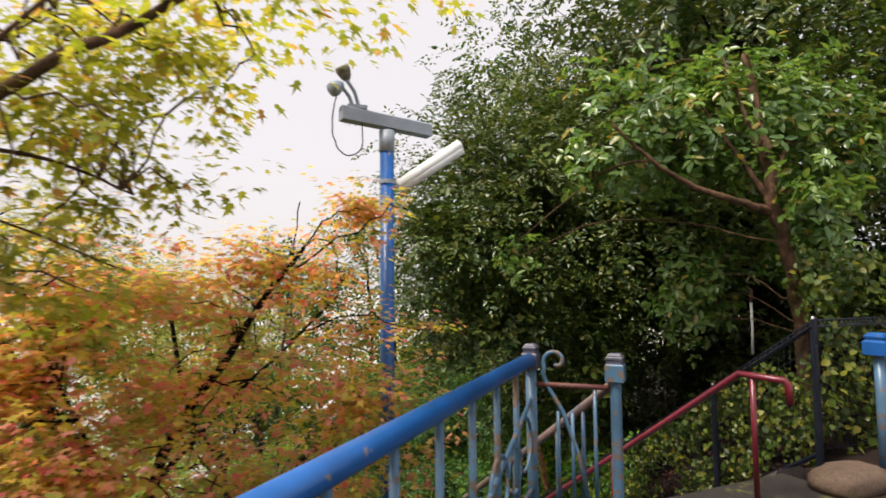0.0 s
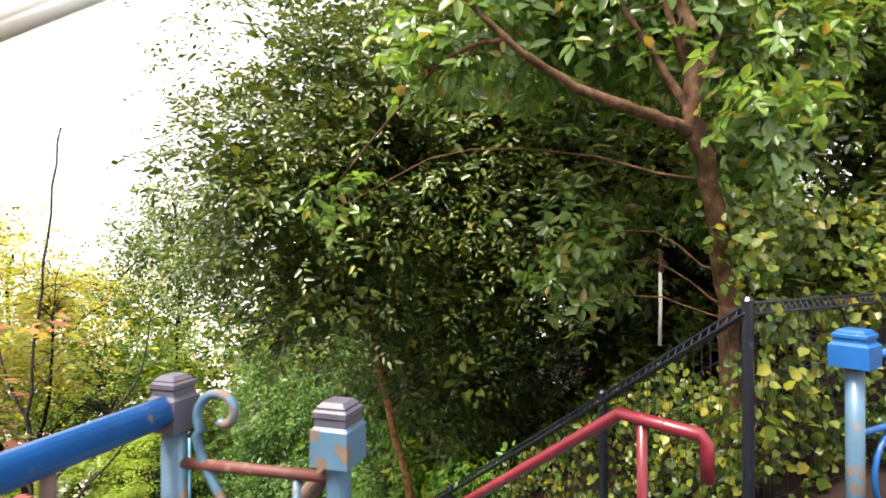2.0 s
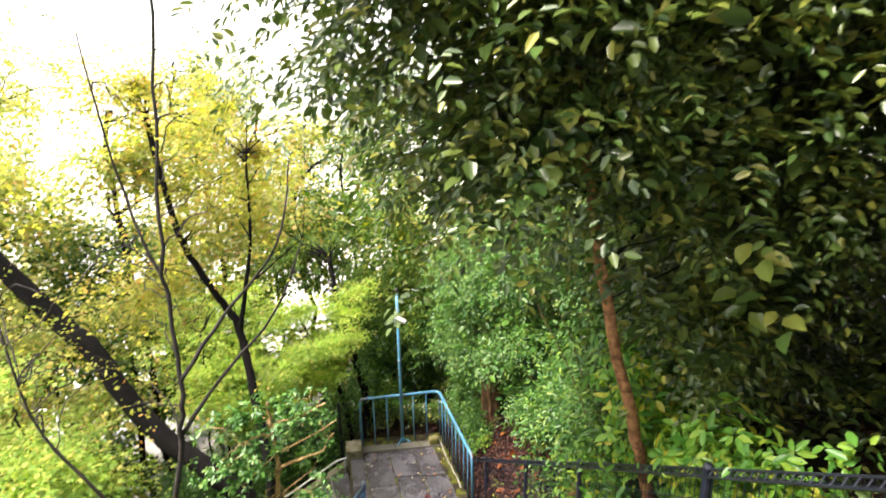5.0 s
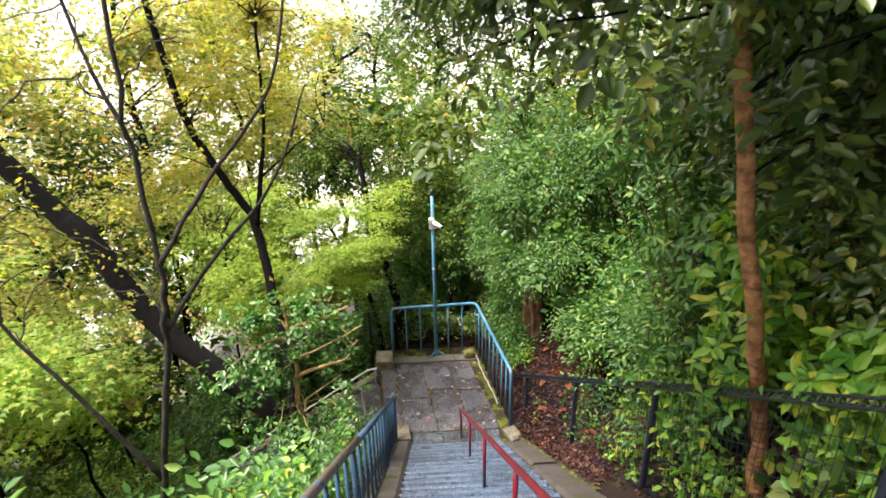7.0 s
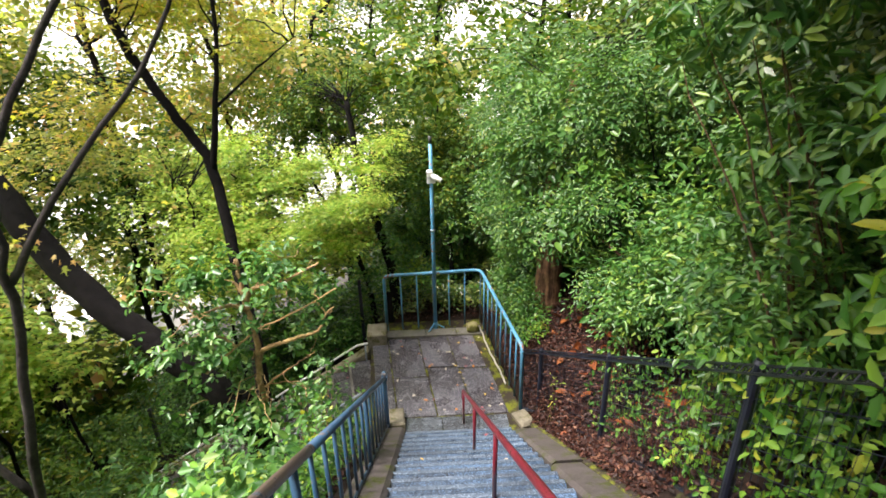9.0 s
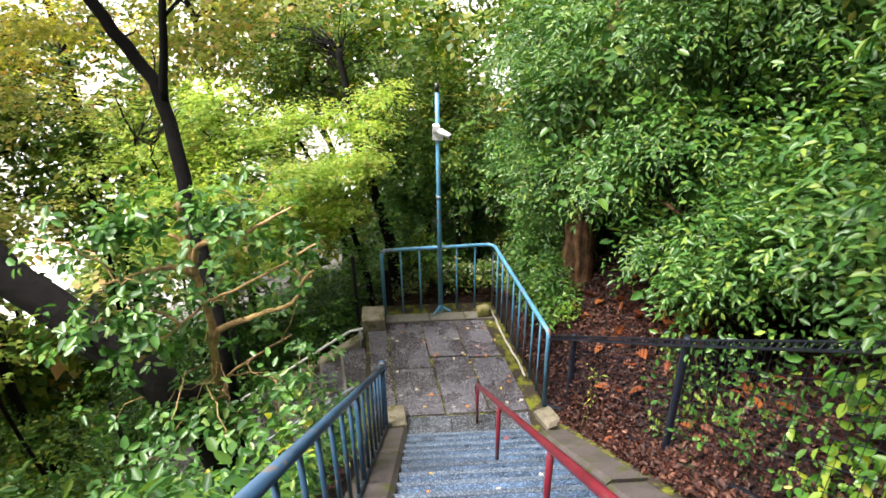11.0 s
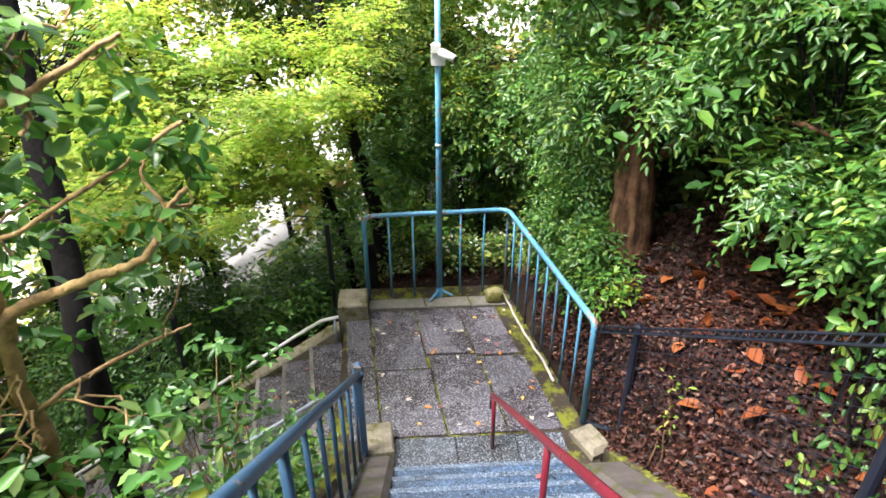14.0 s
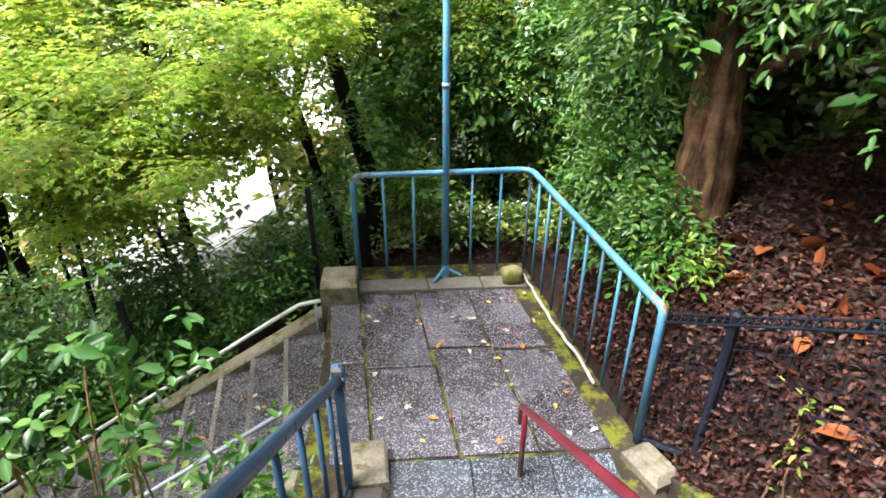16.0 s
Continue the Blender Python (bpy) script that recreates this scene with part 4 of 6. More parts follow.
part("spotlight", spotlight((0.5, 3.68, 2.78), (-0.75, -0.2, -0.6)), GALV, lamp, "grey spotlight head", True)
part("spotlight", spotlight((0.56, 3.7, 2.9), (-0.5, -0.3, 0.8)), STONE, lamp, "cream spotlight head", True)
part("stem", join(tube([(0.64, 3.73, 2.66), (0.6, 3.72, 2.74), (0.54, 3.7, 2.8)], 0.014, 8), tube([(0.68, 3.73, 2.66), (0.64, 3.72, 2.78), (0.57, 3.7, 2.86)], 0.014, 8), box(0.66, 3.73, 2.655, 2.68, 0.14, 0.08)), GALV, lamp)
part("cable", tube(bend([(0.5, 3.68, 2.74), (0.47, 3.7, 2.5), (0.52, 3.7, 2.34), (0.6, 3.7, 2.3), (0.69, 3.7, 2.37), (0.7, 3.72, 2.56)], 0.005, 0.005, 4, 0.002)[0], 0.005, 6), DARK_PLASTIC, lamp, "thin drooping dark cable", True)

cctv = thing("camera_pole", (2.735, 14.68, LAND_Z), "pale blue steel pole carrying a small white security camera", "pole")
part("pole", tube([(2.735, 14.68, LAND_Z), (2.735, 14.68, -4.4), (2.735, 14.68, -2.82)], [0.035, 0.033, 0.03], 14), BLUE_RAIL, cctv, "blue pole", True)
part("cap", tube([(2.735, 14.68, -2.84), (2.735, 14.68, -2.72)], 0.033, 12), DARK_PLASTIC, cctv, "black pole cap", True)
part("camera_box", join(box(2.735, 14.63, -3.5, -3.36, 0.15, 0.1, 0, 0.015), box(2.71, 14.6, -3.37, -3.27, 0.1, 0.1, 0, 0.02)), WHITE_PAINT, cctv, "white junction box")
cd = Vector((0.72, -0.6, -0.3)).normalized()
c0 = Vector((2.76, 14.57, -3.36))
part("camera_head", join(tube([c0, c0 + cd * 0.2], 0.042, 12)), WHITE_PAINT, cctv, "white camera housing", True)
part("lens", tube([c0 + cd * 0.2, c0 + cd * 0.205], 0.034, 12), DARK_PLASTIC, cctv)
part("collar", tube([(2.735, 14.68, -4.42), (2.735, 14.68, -4.38)], 0.041, 12), GALV, cctv, smooth=True)
part("foot", join(tube([(2.735, 14.68, -6.32), (2.6, 14.5, -6.4)], 0.016, 8), tube([(2.735, 14.68, -6.3), (2.735, 14.68, -6.43)], [0.04, 0.05], 12), tube([(2.735, 14.68, -6.33), (2.9, 14.62, -6.4)], 0.014, 8)), BLUE_RAIL, cctv)

hose = thing("hanging_tube", (4.62, 3.66, 0.66), "white plastic tube hanging by the tree trunk", "tube")
part("tube", tube([(4.79, 3.78, 0.64), (4.8, 3.78, 0.9), (4.785, 3.77, 1.17)], 0.013, 10), WHITE_PAINT, hose, smooth=True)
part("band", tube([(4.785, 3.77, 1.16), (4.79, 3.765, 1.22), (4.78, 3.76, 1.3)], 0.014, 8), RUST, hose, "rusty red top", True)

# ---- trees and shrubs on the bank ----
tree("evergreen_tree", "evergreen oak with a forked brown trunk and drooping leaves", [(4.85, 3.3, -0.3), (4.75, 3.22, 0.7), (4.6, 3.17, 1.2), (4.35, 3.12, 1.8), (4.25, 3.12, 2.1), (4.3, 3.2, 2.6), (4.5, 3.5, 3.6)], 0.076, 0.035, BARK_BROWN,
     [((4.1, 4.0, 3.0), (1.3, 0.8, 0.75)), ((5.4, 3.6, 2.9), (1.3, 0.7, 0.9)), ((5.4, 3.45, 1.7), (0.9, 0.35, 0.6)), ((3.4, 4.0, 2.6), (0.7, 0.5, 0.45)), ((4.6, 4.3, 1.3), (0.5, 0.4, 0.55)), ((4.6, 3.4, 2.6), (0.6, 0.3, 0.4)), ((4.6, 2.9, 2.15), (0.5, 0.25, 0.4)), ((2.93, 5.21, 1.76), (0.32, 0.3, 0.28))],
     1750, 6, 0.11, BROADLEAF, 11, extra=[([(4.3, 3.12, 1.97), (4.0, 3.18, 2.06), (3.6, 3.35, 2.2), (3.25, 3.5, 2.45), (3.0, 3.7, 2.8)], 0.045, 0.012),
                                           ([(4.27, 3.12, 2.05), (4.1, 3.3, 2.5), (3.9, 3.5, 3.0)], 0.035, 0.01), ([(4.27, 3.14, 2.2), (4.6, 3.25, 2.5), (5.0, 3.4, 2.9)], 0.04, 0.012), ([(4.28, 3.15, 2.3), (4.2, 3.3, 2.9), (4.3, 3.6, 3.6)], 0.03, 0.01), ([(3.25, 3.5, 2.45), (3.1, 4.0, 2.4), (2.93, 5.21, 1.86)], 0.016, 0.006)],
     twigs=40, twig_r=0.01, ratio=0.5, spread=0.16, gap=0.46, rosette=True, shell=0.9, droop=0.2)
# the last crown blob is extra overhead canopy, added for shade on the bank
tree("evergreen_tree", "dense evergreen tree leaning over the stairs, slender brown trunk", [(4.6, 6.95, -2.9), (4.53, 6.97, -2.1), (4.34, 6.93, -1.4), (4.07, 6.85, -0.5), (3.9, 6.85, 0.4), (3.8, 7.0, 1.6), (3.9, 7.2, 3.2)], 0.055, 0.03, BARK_ORANGE,
     [((3.9, 6.9, 1.7), (2.1, 1.5, 1.6)), ((4.1, 7.0, 3.0), (2.1, 1.7, 1.5)), ((4.7, 6.8, 0.5), (1.2, 1.0, 1.1)), ((3.3, 6.9, 0.9), (1.0, 1.0, 0.9)), ((4.9, 6.9, -0.5), (0.7, 0.8, 0.7)), ((3.0, 6.8, 2.0), (1.3, 1.1, 1.2)), ((5.6, 6.2, 2.6), (2.0, 2.0, 2.2)), ((5.2, 9.0, 2.6), (1.1, 1.2, 0.6))],
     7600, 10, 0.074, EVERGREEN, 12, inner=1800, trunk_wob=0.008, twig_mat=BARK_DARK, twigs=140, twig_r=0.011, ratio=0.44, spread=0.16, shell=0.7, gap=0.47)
# the highest crown blobs, mostly out of view, are added to shade the bank
tree("evergreen_tree", "tall dense evergreen tree above the bank, dark inside", [(6.6, 5.0, 0.2), (6.5, 5.1, 2.0), (6.4, 5.2, 4.5)], 0.14, 0.05, BARK_DARK,
     [((6.6, 5.2, 2.4), (2.0, 1.8, 2.4)), ((7.6, 4.0, 3.4), (2.2, 1.8, 2.4)), ((6.4, 6.8, 4.4), (2.2, 2.2, 1.8)), ((7.0, 9.0, 2.6), (2.4, 2.4, 2.6)), ((5.8, 5.6, 4.9), (2.2, 2.4, 0.9)), ((6.0, 7.6, 0.6), (1.3, 1.4, 1.8)), ((7.6, 7.0, 0.7), (1.6, 1.6, 1.6)), ((9.2, 8.6, 1.4), (2.0, 2.0, 2.2)), ((6.0, 6.0, 6.4), (2.4, 2.8, 0.9)), ((6.4, 9.2, 5.2), (2.4, 2.4, 0.9)), ((8.4, 6.4, 6.6), (2.6, 3.0, 1.1)), ((6.6, 11.8, 3.0), (2.2, 2.2, 1.0))],
     5600, 9, 0.12, EVERGREEN, 13, inner=1900, twigs=70, twig_r=0.03, ratio=0.42, spread=0.2, shell=0.8, gap=0.36)
tree("evergreen_tree", "old evergreen tree with thick trunk and bright glossy leaves", [(4.5, 13.1, -5.75), (4.5, 13.12, -5.2), (4.48, 13.13, -4.6), (4.46, 13.15, -4.0), (4.5, 13.2, -3.0), (4.8, 13.3, -1.5)], 0.29, 0.1, BARK_OLD,
     [((4.9, 11.55, -3.72), (0.6, 0.6, 0.38)), ((4.5, 12.25, -3.25), (0.62, 0.6, 0.45)), ((4.15, 13.25, -3.55), (0.6, 0.6, 0.6)), ((4.25, 13.15, -2.55), (0.8, 0.7, 0.6)), ((4.95, 11.7, -2.75), (0.7, 0.7, 0.5)),
      ((5.5, 11.3, -3.3), (0.75, 0.7, 0.5)), ((5.1, 12.5, -1.9), (1.3, 1.0, 0.8)), ((4.5, 14.6, -3.9), (0.9, 0.9, 1.1)), ((4.6, 14.4, -2.2), (1.3, 1.1, 1.1)), ((6.1, 12.6, -3.0), (1.0, 1.0, 0.9)), ((5.9, 12.0, -1.4), (1.2, 1.2, 0.9)), ((4.3, 14.2, -5.0), (0.55, 0.7, 0.6))],
     6600, 11, 0.068, SHRUB, 14, extra=[([(4.68, 13.15, -4.1), (4.75, 12.6, -3.7), (4.85, 12.0, -3.5), (4.95, 11.4, -3.5)], 0.06, 0.012), ([(4.66, 13.15, -4.3), (4.45, 13.3, -3.8), (4.2, 13.3, -3.4)], 0.05, 0.012), ([(4.75, 13.2, -3.4), (5.2, 12.7, -3.2), (5.6, 12.1, -3.1)], 0.06, 0.012)],
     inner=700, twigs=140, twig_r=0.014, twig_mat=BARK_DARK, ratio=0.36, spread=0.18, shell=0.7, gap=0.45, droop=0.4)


tree("evergreen_tree", "dense dark evergreen tree on the bank", [(6.3, 9.8, -3.6), (6.2, 9.8, -1.5), (6.2, 9.8, 0.8)], 0.11, 0.05, BARK_DARK,
     [((6.2, 9.8, -0.2), (1.6, 1.7, 1.7)), ((5.6, 8.6, 0.6), (1.3, 1.3, 1.3)), ((7.6, 11.6, 0.2), (1.8, 1.8, 1.7)), ((6.4, 10.6, 1.6), (1.6, 1.6, 1.2))], 2900, 9, 0.125, EVERGREEN, 15, inner=400, shape=DIAMOND, twigs=50, twig_r=0.02, ratio=0.44, spread=0.19, shell=0.8, gap=0.38)


def shrub(name, label, base, blobs, count, per, size, mat, seed, group="", stems=6, bark_mat=BARK_BROWN, **kw):
    """A bush: a few stems from the ground and a crown."""
    t = thing(name, base, label, "shrub", group)
    ob, c = crown(t, blobs, count, per, size, mat, seed=seed, **kw)
    rng = np.random.default_rng(seed + 5)
    geos = []
    for q in c[rng.choice(len(c), size=min(stems * 4, len(c)), replace=False)] if len(c) else []:
        q = Vector(q)
        b = Vector(base) + Vector((rng.normal() * 0.12, rng.normal() * 0.12, -0.15))
        path, rad = bend([b, b.lerp(q, 0.5) + Vector((0, 0, 0.15)), q], 0.012, 0.003, int(rng.integers(1e6)), 0.015, 4)
        geos.append(tube(path, rad, 5, False))
    if geos:
        part("stemwork", join(*geos), bark_mat, t, smooth=True, kind="stuff")
    return t


def at_ground(x, y, dz=0.0):
    return (x, y, ground_height(x, y) + dz)


for k, (x, y, h, r, cnt, sz, mat, lab) in enumerate((
        (5.0, 8.2, 0.9, (0.75, 0.9, 0.9), 900, 0.078, SHRUB, "bright green broadleaf shrub behind the mesh fence"),
        (5.6, 9.4, 1.5, (1.0, 1.0, 1.1), 1150, 0.08, SHRUB, "large bright green broadleaf shrub above the leaf litter"),
        (5.9, 10.8, 1.5, (1.0, 1.0, 0.95), 1100, 0.08, SHRUB, "large bright green broadleaf shrub above the leaf litter"),
        (5.6, 7.4, 2.2, (1.1, 1.1, 1.2), 620, 0.1, EVERGREEN, "green broadleaf shrub high on the bank"),
        (7.2, 12.2, 1.5, (1.2, 1.3, 1.1), 500, 0.1, SHRUB, "green broadleaf shrub high on the bank"),
        (5.5, 11.0, 1.15, (0.7, 0.6, 0.45), 620, 0.07, SHRUB, "low bright green shrub drooping over the leaf litter"),
        (5.9, 10.2, 0.9, (0.8, 0.7, 0.55), 620, 0.07, SHRUB, "low bright green shrub drooping over the leaf litter"),
        (4.95, 10.5, 1.55, (0.5, 0.45, 0.5), 460, 0.07, SHRUB, "low bright green shrub drooping over the leaf litter"),
        (5.0, 15.3, 1.3, (0.9, 0.8, 1.2), 600, 0.085, SHRUB, "green shrub beside the old tree"),
        (4.5, 16.2, 1.2, (1.0, 0.8, 1.2), 600, 0.085, EVERGREEN, "dark green shrub behind the guardrail"),
        (4.15, 13.9, 0.5, (0.4, 0.6, 0.6), 440, 0.075, SHRUB, "small green shrub leaning through the guardrail"),
        (4.14, 13.05, 0.25, (0.22, 0.45, 0.5), 400, 0.07, SHRUB, "small green shrub leaning through the guardrail"))):
    b = at_ground(x, y, -0.02)
    shrub("shrub", lab, b, [((x, y, b[2] + h), r), ((x - 0.15, y + 0.3, b[2] + h * 0.75), tuple(q * 0.75 for q in r))], cnt, 8, sz, mat, 40 + k, stems=2, bark_mat=BARK_DARK, ratio=0.42, spread=0.15, shell=0.8, gap=0.4, grain=2.2)

shrub("shrub", "glossy broad-leaved shrub leaning over the mesh fence", at_ground(4.95, 7.9, -0.02), [((4.78, 7.5, -1.5), (0.5, 0.6, 0.7)), ((4.75, 8.25, -1.35), (0.48, 0.5, 0.5)), ((4.55, 8.75, -0.6), (0.7, 0.6, 0.4)), ((5.0, 8.9, -1.6), (0.6, 0.6, 0.6))], 520, 7, 0.11, SHRUB, 68, ratio=0.36, shell=0.8, gap=0.35, rosette=True, droop=0.3)
shrub("shrub", "broad-leaved bright green shrub beside the slender trunk", at_ground(4.9, 7.4, -0.02), [((4.62, 7.35, -1.3), (0.38, 0.5, 0.75)), ((4.65, 6.55, -1.55), (0.33, 0.5, 0.5)), ((4.62, 5.9, -1.2), (0.28, 0.5, 0.4))], 480, 7, 0.115, CREEPER, 66, ratio=0.42, shell=1.0, gap=0.3, rosette=True)
# ivy over the fence
def creeper(name, label, seed, count, place, size, mat, shape=ROUND, ratio=0.8):
    """A sheet of climbing leaves over a fence."""
    rng = np.random.default_rng(seed)
    pos, face = place(rng, count)
    dens = np.array([noise.noise(Vector(q) * 2.0) + 0.5 * noise.noise(Vector(q) * 6.0) for q in pos])
    keep = dens > -0.12
    pos, face = pos[keep], face[keep]
    n = len(pos)
    along = rng.normal(size=(n, 3)) * 0.7
    along[:, 2] -= 0.6
    up = face + rng.normal(size=(n, 3)) * 0.5 + np.array((0, 0, 0.5))
    ln = size * (0.5 + 0.8 * rng.random(n))
    ob = new(name, leaf_mesh(name, pos, along, up, ln, ln * ratio, shape, mat))
    return tagged(ob, label, "climbing plant", kind="stuff")


def fence_place(y0, y1, lo, hi, thick):
    def f(rng, n):
        y = y0 + (y1 - y0) * rng.random(n)
        top = np.interp(y, [p.y for p in FP], [p.z for p in FP])
        x = np.interp(y, [p.y for p in FP], [p.x for p in FP]) + thick * (rng.random(n) - 0.03)
        z = top + lo + (hi - lo) * rng.random(n)
        return np.stack([x, y, z], 1), np.tile(np.array((-1.0, 0, 0)), (n, 1))
    return f


def back_place(rng, n):
    x = 4.35 + 3.8 * rng.random(n)
    z = -0.1 + 1.75 * rng.random(n) ** 0.9
    y = 2.84 - 0.06 * (x - 4.3) + 0.28 * (rng.random(n) - 0.25) + np.maximum(0, z - 1.1) * 0.3
    return np.stack([x, y, z], 1), np.tile(np.array((-0.2, -1.0, 0)), (n, 1))


creeper("ivy", "yellow-green ivy climbing the mesh fence", 71, 4200, fence_place(2.9, 5.2, -1.15, -0.05, 0.35), 0.055, IVY)
creeper("ivy", "yellow-green ivy covering the fence behind the gate", 72, 7000, back_place, 0.06, IVY)
creeper("ivy", "green creeper with yellow leaves on the mesh fence", 73, 5000, fence_place(5.2, 8.9, -1.1, 0.12, 0.4), 0.08, CREEPER, OVAL, 0.48)
creeper("ivy", "bright yellow leaves low on the mesh fence", 75, 800, fence_place(5.0, 6.9, -1.1, -0.35, 0.25), 0.085, IVY)
creeper("ivy", "thin green creeper hanging on the mesh fence", 74, 1100, fence_place(8.7, 10.5, -1.05, 0.06, 0.45), 0.06, SHRUB, OVAL, 0.48)

# ---- maples by the platform ----
tree("maple_tree", "autumn maple with orange, red and yellow leaves", [(-0.9, 4.3, -3.5), (-0.75, 4.0, -1.2), (-0.6, 3.6, 0.2), (-0.2, 3.35, 1.0), (0.2, 3.2, 1.6)], 0.06, 0.012, BARK_DARK,
     [((-0.2, 3.35, 0.85), (1.2, 0.6, 0.35)), ((0.0, 3.3, 1.5), (0.8, 0.5, 0.25)), ((-0.7, 3.4, 1.3), (0.9, 0.6, 0.35)), ((0.5, 3.35, 0.6), (0.7, 0.5, 0.35)), ((-0.9, 3.1, 0.4), (0.9, 0.6, 0.5)), ((0.6, 3.4, 1.9), (0.3, 0.3, 0.25)), ((0.7, 3.45, 1.1), (0.5, 0.35, 0.14)), ((-1.2, 3.4, 0.9), (0.8, 0.7, 0.9)), ((0.1, 3.6, 0.1), (1.0, 0.6, 0.4))],
     2100, 9, 0.064, MAPLE_RED, 21, extra=[([(-0.6, 3.6, 0.2), (-0.2, 3.3, 0.7), (0.4, 3.2, 1.3)], 0.02, 0.005), ([(-0.75, 3.9, -0.4), (-0.9, 3.4, 0.5), (-1.2, 3.2, 1.3)], 0.025, 0.006), ([(-0.75, 4.0, -1.0), (0.0, 3.7, -0.1), (0.6, 3.5, 0.6)], 0.02, 0.005)],
     twigs=70, twig_r=0.008, shape=STAR, ratio=1.0, spread=0.12, flat=0.7, droop=0.3, shell=1.0, gap=0.46, grain=2.5)
tree("maple_tree", "yellow-green maple with dark boughs reaching overhead", [(-2.6, 1.6, -1.6), (-2.2, 1.8, 0.6), (-1.5, 1.9, 1.6), (-0.85, 1.85, 2.0), (-0.35, 1.8, 2.4)], 0.055, 0.012, BARK_BROWN,
     [((-0.85, 1.95, 2.0), (0.6, 0.4, 0.3)), ((-0.2, 1.9, 2.4), (0.5, 0.4, 0.16)), ((-1.1, 2.1, 1.5), (0.55, 0.4, 0.25)), ((-0.5, 2.1, 2.25), (0.55, 0.35, 0.2)), ((-1.4, 1.9, 2.1), (0.6, 0.5, 0.5)), ((0.2, 2.0, 2.65), (0.6, 0.4, 0.1)), ((-0.85, 2.2, 1.3), (0.3, 0.3, 0.2)), ((-0.98, 2.78, 2.06), (0.45, 0.35, 0.22)), ((-0.63, 2.61, 2.24), (0.45, 0.35, 0.22)), ((-0.85, 2.75, 1.73), (0.45, 0.35, 0.22)), ((-0.45, 2.52, 2.42), (0.45, 0.35, 0.22)), ((-1.06, 2.85, 1.58), (0.45, 0.35, 0.22)), ((-0.51, 2.58, 1.88), (0.45, 0.35, 0.22)), ((-0.25, 2.43, 2.49), (0.45, 0.35, 0.22)), ((-0.80, 2.67, 2.49), (0.45, 0.35, 0.22))],
     760, 7, 0.062, MAPLE_GOLD, 22, extra=[([(-1.5, 1.9, 1.6), (-1.1, 1.9, 1.95), (-0.8, 1.9, 2.35)], 0.022, 0.006), ([(-1.3, 1.9, 1.75), (-0.9, 2.0, 1.8), (-0.6, 2.1, 1.7)], 0.012, 0.004)],
     twigs=50, twig_r=0.007, shape=STAR, ratio=1.0, spread=0.11, flat=0.6, droop=0.35, shell=1.0, gap=0.45, grain=3.0)

# ---- trees left of the stairs ----
tree("young_maple", "nearly bare young maple with thin grey twigs", [(0.2, 8.0, -4.6), (0.28, 8.0, -3.4), (0.6, 8.0, -1.9), (0.68, 8.0, -1.2), (0.66, 8.0, -0.3), (0.8, 8.0, 1.2), (0.95, 8.0, 2.6)], 0.034, 0.009, BARK_GREY,
     [((0.3, 8.4, -0.3), (1.3, 0.8, 1.6)), ((-0.6, 8.6, -1.2), (1.0, 0.7, 1.2)), ((1.0, 8.1, 0.6), (0.6, 0.5, 0.9))],
     260, 6, 0.05, MAPLE_GOLD, 31, extra=[([(0.62, 8.0, -1.8), (1.0, 8.05, -1.3), (1.5, 8.1, -0.75), (1.8, 8.1, -0.1)], 0.022, 0.006), ([(0.66, 8.0, -1.3), (1.1, 8.0, -0.7), (1.6, 8.0, -0.1), (1.75, 8.1, 0.6)], 0.022, 0.006),
                                           ([(0.3, 8.0, -3.2), (-0.2, 8.0, -2.3), (-0.6, 8.0, -1.5), (-0.8, 8.1, 0.0)], 0.025, 0.006), ([(0.66, 8.0, -0.4), (0.4, 8.1, 0.4), (0.3, 8.0, 1.6)], 0.018, 0.005)],
     twigs=55, twig_r=0.008, shape=STAR, ratio=1.0, spread=0.12, flat=0.5, shell=1.0, gap=0.4)
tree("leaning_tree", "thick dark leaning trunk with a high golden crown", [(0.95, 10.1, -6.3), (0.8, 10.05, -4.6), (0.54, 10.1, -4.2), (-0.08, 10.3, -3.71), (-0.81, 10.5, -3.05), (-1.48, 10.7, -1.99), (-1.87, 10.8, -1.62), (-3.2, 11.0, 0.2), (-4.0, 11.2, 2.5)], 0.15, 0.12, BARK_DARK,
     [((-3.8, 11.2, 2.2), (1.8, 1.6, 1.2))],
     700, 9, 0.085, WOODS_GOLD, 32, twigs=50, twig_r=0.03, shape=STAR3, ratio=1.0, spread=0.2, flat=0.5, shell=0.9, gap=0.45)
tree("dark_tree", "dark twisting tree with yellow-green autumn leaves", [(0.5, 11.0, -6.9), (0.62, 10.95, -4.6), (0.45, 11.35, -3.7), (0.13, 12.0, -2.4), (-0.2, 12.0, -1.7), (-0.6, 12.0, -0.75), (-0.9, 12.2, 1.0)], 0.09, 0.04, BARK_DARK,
     [((-0.3, 12.5, -0.6), (1.5, 1.0, 0.7)), ((0.4, 12.6, 0.4), (1.4, 1.1, 0.8)), ((-1.2, 12.8, -1.8), (1.3, 0.9, 0.5)), ((-1.0, 12.4, 1.4), (1.6, 1.2, 0.8))],
     1700, 9, 0.075, MAPLE_GOLD, 33, extra=[([(0.15, 12.0, -2.4), (0.3, 12.0, -1.7), (0.45, 12.0, -0.9), (0.5, 12.1, 0.4)], 0.045, 0.015), ([(0.3, 12.0, -1.7), (0.8, 12.1, -1.3), (1.2, 12.3, -1.0)], 0.02, 0.006)],
     twigs=60, twig_r=0.014, shape=STAR3, ratio=1.0, spread=0.16, flat=0.6, shell=1.0, gap=0.44)

